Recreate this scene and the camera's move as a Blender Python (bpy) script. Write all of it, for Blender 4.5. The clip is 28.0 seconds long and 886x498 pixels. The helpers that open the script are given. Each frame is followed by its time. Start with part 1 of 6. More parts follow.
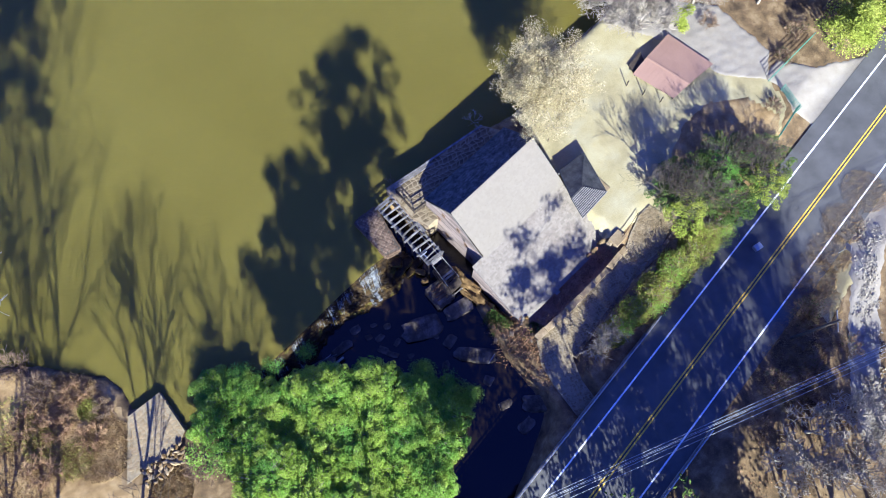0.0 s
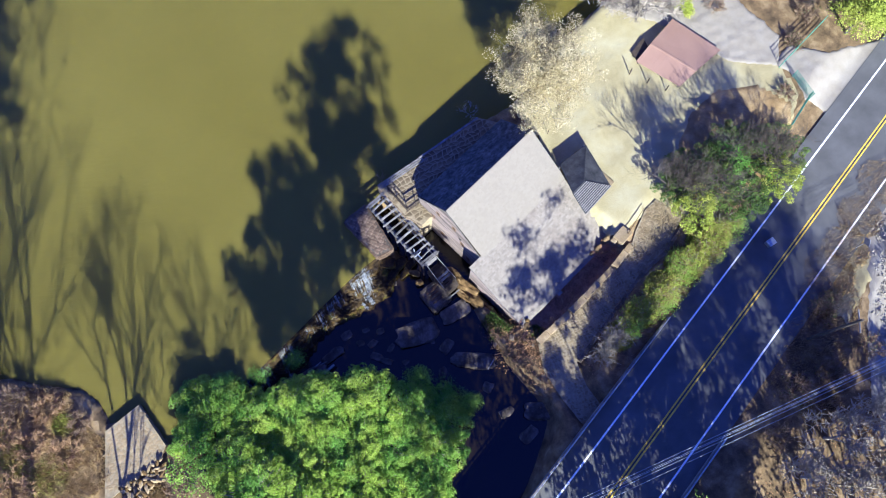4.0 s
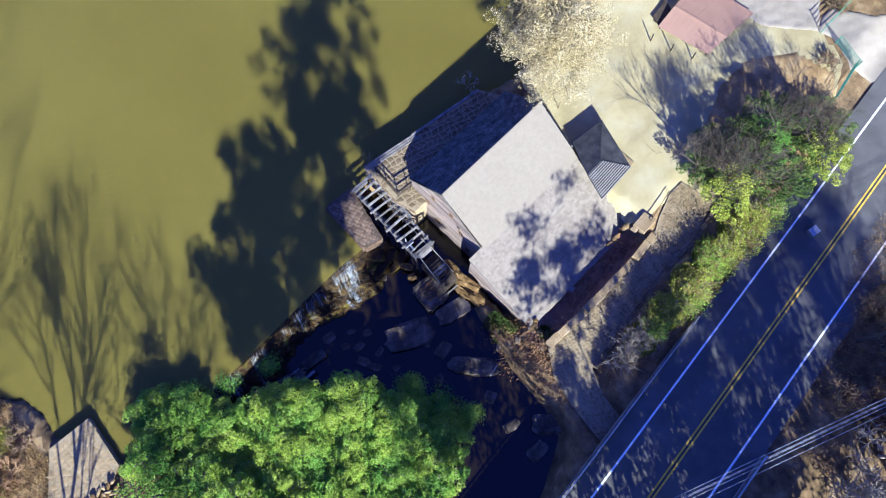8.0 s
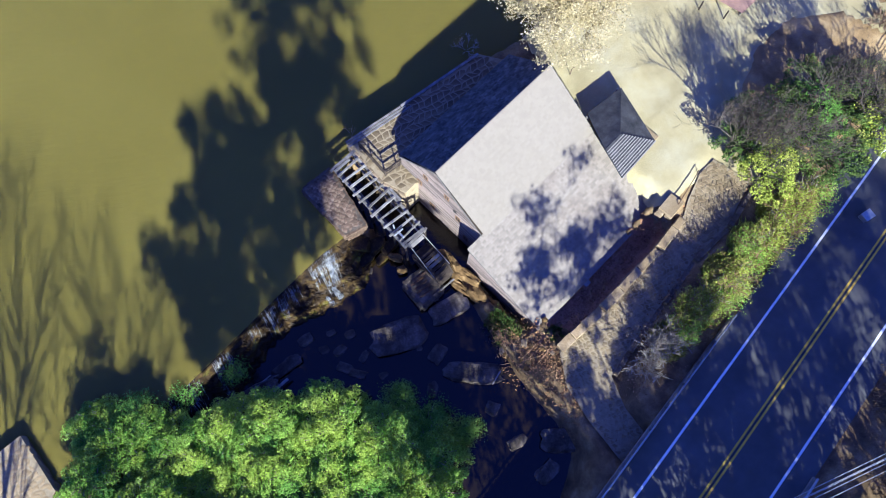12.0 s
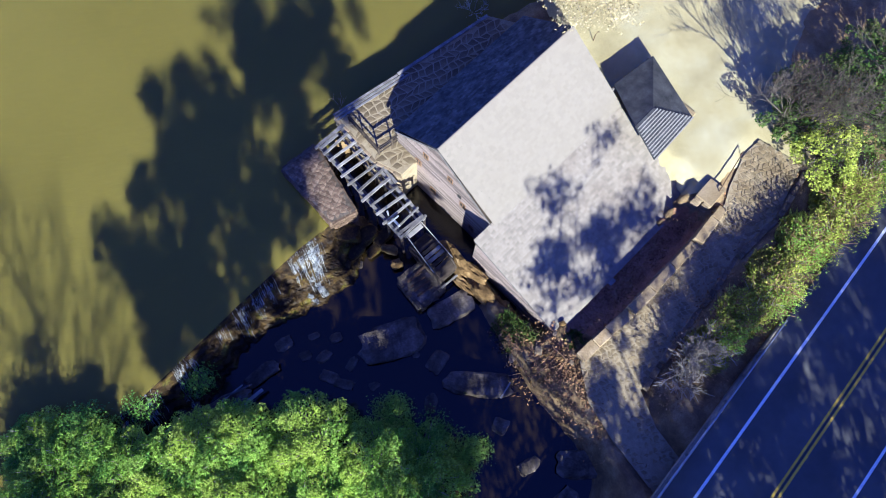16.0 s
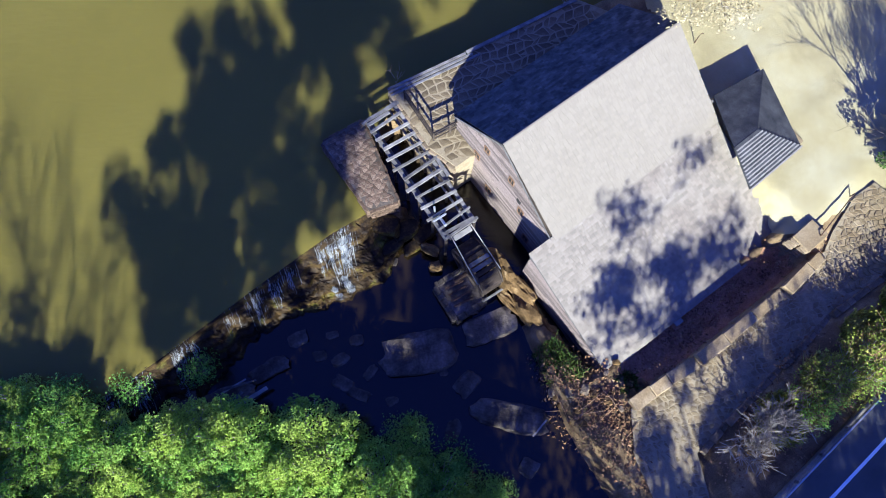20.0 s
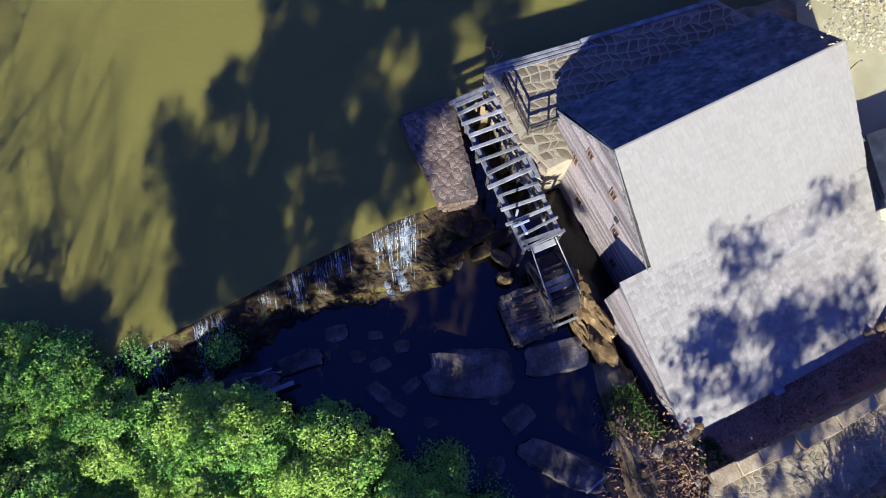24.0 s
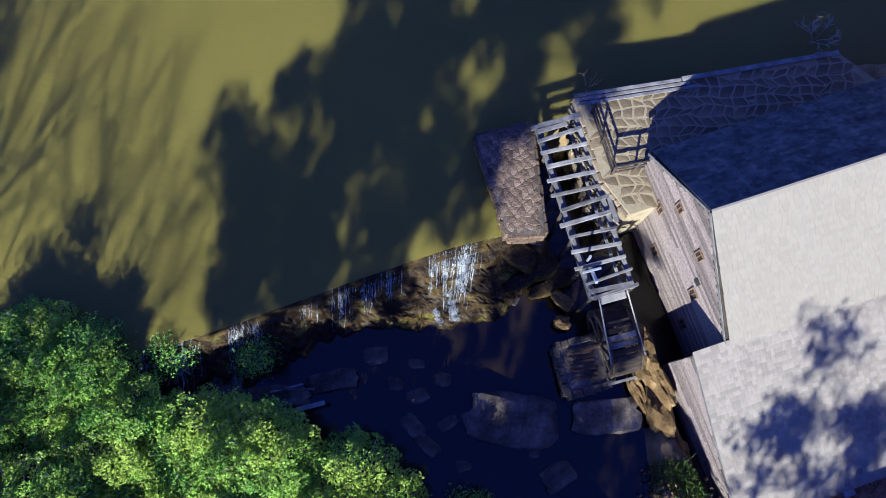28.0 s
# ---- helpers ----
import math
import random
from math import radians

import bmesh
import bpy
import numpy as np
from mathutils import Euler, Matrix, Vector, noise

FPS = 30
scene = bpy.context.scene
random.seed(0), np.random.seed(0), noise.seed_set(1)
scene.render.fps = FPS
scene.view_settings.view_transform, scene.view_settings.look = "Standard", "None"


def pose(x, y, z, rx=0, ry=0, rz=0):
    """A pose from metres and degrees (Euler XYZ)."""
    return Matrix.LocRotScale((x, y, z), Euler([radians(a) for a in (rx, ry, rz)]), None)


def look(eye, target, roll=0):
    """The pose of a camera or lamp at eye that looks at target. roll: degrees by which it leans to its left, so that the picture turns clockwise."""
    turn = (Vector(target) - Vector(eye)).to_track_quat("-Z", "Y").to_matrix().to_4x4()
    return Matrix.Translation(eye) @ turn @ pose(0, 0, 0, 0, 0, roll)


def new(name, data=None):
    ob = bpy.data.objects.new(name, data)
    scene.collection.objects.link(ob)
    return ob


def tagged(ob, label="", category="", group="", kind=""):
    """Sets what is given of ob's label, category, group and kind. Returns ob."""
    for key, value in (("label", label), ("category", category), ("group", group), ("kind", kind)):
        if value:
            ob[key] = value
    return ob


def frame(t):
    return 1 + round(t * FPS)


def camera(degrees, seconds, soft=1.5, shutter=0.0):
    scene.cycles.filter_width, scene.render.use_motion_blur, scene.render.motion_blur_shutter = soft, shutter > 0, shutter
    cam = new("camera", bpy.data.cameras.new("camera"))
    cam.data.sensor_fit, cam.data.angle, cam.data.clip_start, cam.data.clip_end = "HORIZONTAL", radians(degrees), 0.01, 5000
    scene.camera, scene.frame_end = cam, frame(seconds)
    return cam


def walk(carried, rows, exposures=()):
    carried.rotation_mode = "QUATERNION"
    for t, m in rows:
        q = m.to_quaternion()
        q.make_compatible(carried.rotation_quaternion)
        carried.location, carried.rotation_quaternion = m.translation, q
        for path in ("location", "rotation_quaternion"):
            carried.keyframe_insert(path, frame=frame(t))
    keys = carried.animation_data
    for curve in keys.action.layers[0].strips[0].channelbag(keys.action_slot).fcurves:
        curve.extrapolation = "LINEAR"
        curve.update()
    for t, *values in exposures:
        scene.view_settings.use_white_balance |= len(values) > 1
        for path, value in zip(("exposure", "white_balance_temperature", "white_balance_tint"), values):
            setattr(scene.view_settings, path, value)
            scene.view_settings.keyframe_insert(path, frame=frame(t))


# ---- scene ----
EXPOSURE = 2.0
cam = camera(65.0, 28.0, soft=1.0)
PATH = [
    (0, (9.985, -32.059, 67.114), (12.433, -20.345, 28.946), -0.14),
    (0.5, (10.008, -32.038, 66.864), (12.453, -20.338, 28.692), -0.29),
    (1, (10.088, -31.898, 66.548), (12.540, -20.200, 28.375), -0.36),
    (1.5, (10.243, -31.744, 66.194), (12.623, -20.089, 28.004), -0.62),
    (2, (10.284, -31.544, 65.790), (12.654, -19.899, 27.597), -0.59),
    (2.5, (10.451, -31.332, 65.347), (12.796, -19.734, 27.137), -0.81),
    (3, (10.444, -31.000, 64.845), (12.869, -19.509, 26.608), -0.65),
    (3.5, (10.473, -30.846, 64.281), (12.994, -19.340, 26.054), -0.32),
    (5.5, (10.953, -29.929, 60.731), (13.382, -18.500, 22.476), -0.69),
    (6, (11.084, -29.557, 59.703), (13.527, -18.246, 21.413), -0.78),
    (6.5, (11.259, -29.383, 58.656), (13.654, -18.042, 20.372), -1.17),
    (7, (11.214, -29.189, 57.669), (13.667, -17.892, 19.376), -0.63),
    (7.5, (11.457, -29.103, 56.623), (13.826, -17.788, 18.330), -0.78),
    (8, (11.383, -28.890, 55.562), (13.790, -17.606, 17.262), -0.68),
    (8.5, (11.518, -28.596, 54.576), (13.951, -17.390, 16.255), -0.66),
    (9, (11.641, -28.461, 53.562), (13.979, -17.197, 15.252), -1.00),
    (9.5, (11.644, -28.234, 52.579), (14.010, -17.000, 14.262), -0.89),
    (10, (11.772, -28.073, 51.588), (14.079, -16.830, 13.270), -1.18),
    (10.5, (11.725, -27.751, 50.630), (13.890, -16.559, 12.288), -1.50),
    (11, (11.852, -27.559, 49.733), (14.180, -16.552, 11.348), -0.90),
    (11.5, (11.925, -27.339, 48.782), (14.318, -16.404, 10.381), -0.57),
    (12, (12.039, -27.236, 47.763), (14.477, -16.194, 9.395), -0.35),
    (12.5, (12.135, -26.978, 46.730), (14.597, -16.013, 8.341), -0.46),
    (14.5, (11.997, -26.496, 42.965), (14.685, -15.327, 4.651), 0.62),
    (15, (12.138, -26.275, 42.329), (14.888, -15.247, 3.978), 1.08),
    (15.5, (12.107, -25.863, 41.711), (14.791, -15.070, 3.288), 1.28),
    (16, (12.017, -25.534, 41.004), (14.659, -14.748, 2.577), 1.55),
    (16.5, (11.635, -25.108, 40.404), (13.642, -14.300, 1.944), 1.25),
    (17, (11.564, -24.873, 39.783), (13.501, -14.095, 1.311), 1.47),
    (17.5, (11.664, -24.637, 39.120), (13.783, -13.970, 0.627), 2.00),
    (18, (11.864, -24.597, 38.439), (14.125, -13.874, -0.031), 2.23),
    (18.5, (11.807, -24.243, 37.826), (14.007, -13.625, -0.676), 2.80),
    (19, (11.471, -23.724, 37.265), (13.025, -13.165, -1.285), 2.14),
    (19.5, (11.289, -23.375, 36.714), (12.525, -12.858, -1.859), 1.92),
    (20, (11.283, -23.015, 36.118), (12.373, -12.675, -2.507), 1.95),
    (20.5, (11.262, -22.786, 35.447), (12.267, -12.478, -3.189), 2.05),
    (22.5, (10.758, -22.459, 32.795), (11.018, -11.743, -5.742), 1.54),
    (23, (10.321, -22.179, 32.254), (10.133, -11.532, -6.303), 1.15),
    (23.5, (9.921, -21.981, 31.749), (9.373, -11.338, -6.806), 1.17),
    (24, (9.671, -21.722, 31.343), (8.571, -11.211, -7.236), -0.05),
    (24.5, (9.539, -21.580, 31.003), (7.995, -11.158, -7.584), -0.79),
    (25, (9.201, -21.526, 30.690), (7.344, -11.107, -7.884), -0.61),
    (25.5, (8.815, -21.364, 30.458), (6.682, -11.126, -8.151), -0.68),
    (26, (8.705, -21.344, 30.149), (6.283, -11.087, -8.438), -1.07),
    (26.5, (8.512, -21.075, 29.919), (6.079, -11.005, -8.716), -0.71),
    (27, (8.394, -20.888, 29.755), (5.620, -10.867, -8.870), -1.56),
    (27.5, (8.022, -20.197, 29.705), (5.447, -10.607, -9.043), -0.94),
    (28, (7.868, -19.601, 29.544), (5.276, -9.994, -9.199), -0.94),
]
walk(cam, [(t, look(eye, target, roll)) for t, eye, target, roll in PATH],
     exposures=[(0, EXPOSURE, 4800, 10), (18, EXPOSURE, 4800, 10), (24, EXPOSURE - 0.1, 4800, 10), (28, EXPOSURE - 0.2, 4800, 10)])

# ---------------------------------------------------------------- sky and sun
SUN_AZ = radians(-88.0)      # direction towards the sun, from +x
SUN_EL = radians(25.0)
world = bpy.data.worlds.new("sky")
scene.world = world
world.use_nodes = True
wn = world.node_tree
wn.nodes.clear()
w_out = wn.nodes.new("ShaderNodeOutputWorld")
w_bg = wn.nodes.new("ShaderNodeBackground")
w_sky = wn.nodes.new("ShaderNodeTexSky")
w_sky.sky_type = "NISHITA"
w_sky.sun_disc = False
w_sky.sun_elevation = SUN_EL
w_sky.sun_rotation = radians(90.0) - SUN_AZ
w_sky.ozone_density = 6.0
w_sky.dust_density = 0.3
w_bg.inputs["Strength"].default_value = 0.068
w_hue = wn.nodes.new("ShaderNodeHueSaturation")
w_hue.inputs["Saturation"].default_value = 1.12
w_hue.inputs["Hue"].default_value = 0.537
wn.links.new(w_sky.outputs["Color"], w_hue.inputs["Color"])
wn.links.new(w_hue.outputs["Color"], w_bg.inputs["Color"])
wn.links.new(w_bg.outputs["Background"], w_out.inputs["Surface"])

sun_data = bpy.data.lights.new("sun", "SUN")
sun_data.energy = 5.0
sun_data.angle = radians(0.6)
sun_data.color = (1.0, 0.87, 0.63)
sun = new("sun", sun_data)
sun_dir = Vector((math.cos(SUN_AZ) * math.cos(SUN_EL), math.sin(SUN_AZ) * math.cos(SUN_EL), math.sin(SUN_EL)))
sun.matrix_world = look(sun_dir * 200, (0, 0, 0))


# ---------------------------------------------------------------- materials
def material(name, colors, scale=2.0, rough=0.85, bump=0.3, bump_scale=30.0, island=0.0, obrand=0.0, metal=0.0, detail=6.0,
             stretch=(1, 1, 1), spec=0.3, fine=0.25, thin=0.0, gaps=0.0):
    """Colours blended by coarse noise, broken by fine grain, with relief; island / obrand vary piece by piece."""
    m = bpy.data.materials.new(name)
    m.use_nodes = True
    nt = m.node_tree
    N, L = nt.nodes, nt.links
    b = N["Principled BSDF"]
    tc = N.new("ShaderNodeTexCoord")
    mp = N.new("ShaderNodeMapping")
    mp.inputs["Scale"].default_value = stretch
    L.new(tc.outputs["Object"], mp.inputs["Vector"])
    n1 = N.new("ShaderNodeTexNoise")
    n1.inputs["Scale"].default_value = scale
    n1.inputs["Detail"].default_value = detail
    n1.inputs["Roughness"].default_value = 0.62
    L.new(mp.outputs["Vector"], n1.inputs["Vector"])
    ramp = N.new("ShaderNodeValToRGB")
    els = ramp.color_ramp.elements
    while len(els) < len(colors):
        els.new(0.5)
    for k, c in enumerate(colors):
        els[k].position = 0.3 + 0.4 * k / max(1, len(colors) - 1)
        els[k].color = (*c, 1)
    L.new(n1.outputs["Fac"], ramp.inputs["Fac"])
    n2 = N.new("ShaderNodeTexNoise")
    n2.inputs["Scale"].default_value = bump_scale
    n2.inputs["Detail"].default_value = 5
    L.new(mp.outputs["Vector"], n2.inputs["Vector"])
    mr = N.new("ShaderNodeMapRange")
    mr.inputs["From Min"].default_value, mr.inputs["From Max"].default_value = 0.25, 0.75
    mr.inputs["To Min"].default_value, mr.inputs["To Max"].default_value = 1 - fine, 1 + fine
    L.new(n2.outputs["Fac"], mr.inputs["Value"])
    val = mr.outputs["Result"]
    for amount, node, sock in ((island, "ShaderNodeNewGeometry", "Random Per Island"), (obrand, "ShaderNodeObjectInfo", "Random")):
        if amount:
            g = N.new(node)
            r2 = N.new("ShaderNodeMapRange")
            r2.inputs["To Min"].default_value, r2.inputs["To Max"].default_value = 1 - amount, 1 + amount
            L.new(g.outputs[sock], r2.inputs["Value"])
            mu = N.new("ShaderNodeMath")
            mu.operation = "MULTIPLY"
            L.new(val, mu.inputs[0])
            L.new(r2.outputs["Result"], mu.inputs[1])
            val = mu.outputs["Value"]
    hsv = N.new("ShaderNodeHueSaturation")
    L.new(ramp.outputs["Color"], hsv.inputs["Color"])
    L.new(val, hsv.inputs["Value"])
    L.new(hsv.outputs["Color"], b.inputs["Base Color"])
    b.inputs["Roughness"].default_value = rough
    b.inputs["Metallic"].default_value = metal
    b.inputs["Specular IOR Level"].default_value = spec
    if bump:
        bp = N.new("ShaderNodeBump")
        bp.inputs["Strength"].default_value = bump
        bp.inputs["Distance"].default_value = 0.05
        L.new(n2.outputs["Fac"], bp.inputs["Height"])
        L.new(bp.outputs["Normal"], b.inputs["Normal"])
    out = N["Material Output"]
    if thin:
        tr = N.new("ShaderNodeBsdfTranslucent")
        L.new(hsv.outputs["Color"], tr.inputs["Color"])
        mx = N.new("ShaderNodeMixShader")
        mx.inputs["Fac"].default_value = thin
        L.new(b.outputs["BSDF"], mx.inputs[1])
        L.new(tr.outputs["BSDF"], mx.inputs[2])
        L.new(mx.outputs["Shader"], out.inputs["Surface"])
    if gaps:
        tp = N.new("ShaderNodeBsdfTransparent")
        g2 = N.new("ShaderNodeMapRange")
        g2.inputs["From Min"].default_value, g2.inputs["From Max"].default_value = 0.38, 0.62
        g2.inputs["To Min"].default_value, g2.inputs["To Max"].default_value = 0.0, gaps
        L.new(n2.outputs["Fac"], g2.inputs["Value"])
        mx = N.new("ShaderNodeMixShader")
        L.new(g2.outputs["Result"], mx.inputs["Fac"])
        L.new(b.outputs["BSDF"], mx.inputs[1])
        L.new(tp.outputs["BSDF"], mx.inputs[2])
        L.new(mx.outputs["Shader"], out.inputs["Surface"])
    return m


M = {}
M["shake_pale"] = material("pale_wood_shake", [(0.181, 0.158, 0.125), (0.185, 0.162, 0.129), (0.189, 0.166, 0.133)], 0.5, 0.9, 0.1, 25, island=0.05, obrand=0.05, fine=0.06)
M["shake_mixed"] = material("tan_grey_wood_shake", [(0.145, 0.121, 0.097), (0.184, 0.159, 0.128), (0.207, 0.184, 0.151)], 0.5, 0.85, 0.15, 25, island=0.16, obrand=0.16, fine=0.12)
# Darker than the sunlit slope: the pond slope's shade is put into its colour.
M["shake_shaded"] = material("shaded_weathered_shake", [(0.04, 0.04, 0.043), (0.07, 0.068, 0.067), (0.12, 0.115, 0.11)], 1.2, 0.95, 0.5, 25, island=0.3, obrand=0.3, spec=0.15)
M["shake_dark"] = material("dark_weathered_shake", [(0.032, 0.033, 0.036), (0.056, 0.056, 0.059), (0.088, 0.087, 0.09)], 1.2, 0.95, 0.5, 25, island=0.25, obrand=0.25, spec=0.1)
M["clapboard"] = material("weathered_clapboard", [(0.11, 0.082, 0.068), (0.18, 0.142, 0.122), (0.25, 0.208, 0.184)], 1.6, 0.85, 0.45, 30, obrand=0.45, stretch=(1, 6, 6))
M["old_wood"] = material("grey_old_timber", [(0.07, 0.062, 0.056), (0.13, 0.12, 0.113), (0.21, 0.198, 0.19)], 2.0, 0.85, 0.4, 40, obrand=0.3, stretch=(1, 1, 3))
M["dark_wood"] = material("dark_damp_timber", [(0.03, 0.024, 0.019), (0.07, 0.054, 0.042)], 3.0, 0.9, 0.4, 40, obrand=0.25, spec=0.1)
M["fieldstone"] = material("fieldstone", [(0.085, 0.06, 0.036), (0.165, 0.125, 0.078), (0.26, 0.205, 0.13)], 1.4, 0.9, 0.6, 14, island=0.3, obrand=0.3)
M["mortar"] = material("pale_mortar", [(0.2, 0.158, 0.092), (0.275, 0.226, 0.14)], 3, 0.95, 0.5, 30)
M["flagstone"] = material("flagstone", [(0.13, 0.095, 0.05), (0.19, 0.146, 0.082), (0.26, 0.21, 0.125)], 1.0, 0.95, 0.4, 20, island=0.22, obrand=0.22, spec=0.1)
M["terrace_stone"] = material("brown_grey_fieldstone", [(0.075, 0.055, 0.03), (0.125, 0.095, 0.054), (0.19, 0.15, 0.09)], 0.9, 0.9, 0.5, 16, island=0.25, obrand=0.25, spec=0.15)
M["abutment_stone"] = material("mossy_brown_stone", [(0.05, 0.033, 0.022), (0.115, 0.08, 0.055), (0.2, 0.155, 0.11)], 0.9, 0.95, 0.6, 12, island=0.3, obrand=0.3, spec=0.05, fine=0.45)
M["landing_stone"] = material("pale_tan_stone", [(0.19, 0.135, 0.068), (0.25, 0.188, 0.104), (0.31, 0.245, 0.15)], 0.9, 0.95, 0.5, 16, island=0.18, obrand=0.18, spec=0.05)
M["concrete"] = material("old_concrete", [(0.13, 0.115, 0.1), (0.2, 0.18, 0.155), (0.27, 0.25, 0.22)], 1.0, 0.9, 0.5, 14)
M["rock"] = material("creek_rock", [(0.034, 0.027, 0.02), (0.082, 0.066, 0.05), (0.16, 0.132, 0.105)], 1.2, 0.9, 0.7, 9, obrand=0.25, spec=0.15)
M["ochre_rock"] = material("ochre_rock", [(0.05, 0.03, 0.01), (0.125, 0.078, 0.03), (0.215, 0.152, 0.075)], 1.5, 0.9, 0.6, 10, obrand=0.2, spec=0.15)
M["wet_rock"] = material("mossy_wet_ledge", [(0.003, 0.0025, 0.002), (0.013, 0.008, 0.004), (0.042, 0.026, 0.008), (0.09, 0.084, 0.01)], 1.1, 0.6, 0.8, 9, spec=0.15, fine=0.5)
M["asphalt"] = material("worn_asphalt", [(0.078, 0.076, 0.073), (0.098, 0.095, 0.091), (0.12, 0.117, 0.113)], 0.35, 0.95, 0.3, 90, fine=0.15, spec=0.08)
M["paint_white"] = material("white_line_paint", [(0.78, 0.78, 0.77), (0.88, 0.88, 0.87)], 2, 0.6, 0.1, 60)
M["paint_yellow"] = material("yellow_line_paint", [(0.55, 0.36, 0.035), (0.72, 0.5, 0.06)], 2, 0.6, 0.1, 60)
M["gravel"] = material("pale_gravel", [(0.225, 0.195, 0.148), (0.255, 0.224, 0.175), (0.285, 0.255, 0.205)], 0.8, 0.95, 0.5, 45)
M["drygrass"] = material("dry_winter_grass", [(0.25, 0.208, 0.1), (0.335, 0.288, 0.148), (0.39, 0.35, 0.21)], 0.28, 0.95, 0.5, 40, fine=0.3)
M["straw"] = material("straw_brown_litter", [(0.16, 0.1, 0.038), (0.27, 0.182, 0.076), (0.39, 0.285, 0.135)], 0.6, 0.95, 0.7, 20, fine=0.45)
M["leaf_litter"] = material("leaf_litter", [(0.055, 0.037, 0.018), (0.15, 0.1, 0.046), (0.29, 0.21, 0.105)], 0.7, 0.95, 0.8, 22, fine=0.45)
M["soil_dark"] = material("red_brown_leafy_soil", [(0.18, 0.085, 0.045), (0.34, 0.185, 0.1)], 2, 0.95, 0.8, 22, fine=0.5)
M["metal_red"] = material("faded_red_metal_roof", [(0.25, 0.155, 0.115), (0.275, 0.175, 0.132)], 0.6, 0.6, 0.1, 30, obrand=0.02, spec=0.2)
M["galv"] = material("galvanised_steel", [(0.3, 0.31, 0.33), (0.45, 0.46, 0.48)], 3, 0.45, 0.1, 40, metal=0.6)
M["rust"] = material("rusty_iron", [(0.03, 0.02, 0.015), (0.10, 0.055, 0.03)], 4, 0.8, 0.4, 40)
M["green_paint"] = material("green_painted_steel", [(0.04, 0.13, 0.09), (0.08, 0.22, 0.16)], 3, 0.5, 0.1, 40)
M["bark"] = material("grey_brown_bark", [(0.05, 0.04, 0.032), (0.11, 0.09, 0.07)], 6, 0.95, 0.6, 30)
M["pale_bark"] = material("pale_grey_bark", [(0.22, 0.185, 0.14), (0.38, 0.335, 0.27)], 5, 0.9, 0.4, 30)
M["twig"] = material("brown_twigs", [(0.15, 0.095, 0.055), (0.28, 0.2, 0.125)], 6, 0.95, 0.2, 30)
M["tan_twig"] = material("tan_twigs", [(0.21, 0.125, 0.062), (0.34, 0.215, 0.115)], 6, 0.95, 0.2, 30)
M["leaf_green"] = material("bright_green_leaves", [(0.2, 0.34, 0.045), (0.29, 0.44, 0.07), (0.39, 0.53, 0.11)], 0.6, 0.7, 0, 8, island=0.3, spec=0.1, thin=0.5)
M["leaf_fresh"] = material("fresh_yellow_green_leaves", [(0.26, 0.37, 0.045), (0.36, 0.47, 0.07), (0.45, 0.53, 0.11)], 0.6, 0.7, 0, 8, island=0.25, spec=0.1, thin=0.5)
M["leaf_deep"] = material("deep_green_leaves", [(0.11, 0.22, 0.04), (0.16, 0.3, 0.05), (0.22, 0.38, 0.07)], 0.6, 0.7, 0, 8, island=0.3, spec=0.1, thin=0.4)
M["leaf_olive"] = material("olive_green_leaves", [(0.035, 0.065, 0.014), (0.075, 0.115, 0.024), (0.15, 0.18, 0.04)], 0.45, 0.7, 0, 8, island=0.4, spec=0.1, thin=0.25)
M["leaf_yellowgreen"] = material("yellow_green_leaves", [(0.16, 0.2, 0.025), (0.28, 0.32, 0.045), (0.4, 0.4, 0.09)], 0.45, 0.7, 0, 8, island=0.45, spec=0.1, thin=0.3)
M["leaf_pale"] = material("pale_beige_buds", [(0.2, 0.155, 0.07), (0.33, 0.275, 0.145), (0.46, 0.4, 0.25)], 0.6, 0.8, 0, 8, island=0.35, thin=0.3)
M["pine_needle"] = material("pine_needles", [(0.02, 0.04, 0.015), (0.04, 0.07, 0.02)], 0.5, 0.7, 0, 8, island=0.3)
M["reed"] = material("yellow_green_grass", [(0.14, 0.17, 0.02), (0.3, 0.31, 0.05), (0.4, 0.33, 0.12)], 0.8, 0.8, 0, 8, island=0.4, thin=0.2)
M["foam"] = material("falling_water_foam", [(0.2, 0.21, 0.22), (0.36, 0.375, 0.39)], 3, 0.4, 0.4, 18, spec=0.3, gaps=0.85)
M["black"] = material("dark_void_boards", [(0.012, 0.011, 0.01), (0.03, 0.026, 0.024)], 3, 0.9, 0.2, 30)
M["white_wood"] = material("chalky_white_timber", [(0.19, 0.175, 0.155), (0.3, 0.28, 0.255)], 3, 0.8, 0.2, 30)
M["brown_wood"] = material("brown_window_wood", [(0.12, 0.068, 0.034), (0.22, 0.135, 0.075)], 3, 0.8, 0.2, 30)
M["seal"] = material("dark_joint_seal", [(0.03, 0.03, 0.032), (0.05, 0.05, 0.05)], 3, 0.8, 0, 30)
M["cable"] = material("aluminium_cable", [(0.35, 0.36, 0.37), (0.45, 0.46, 0.47)], 3, 0.4, 0, 30)


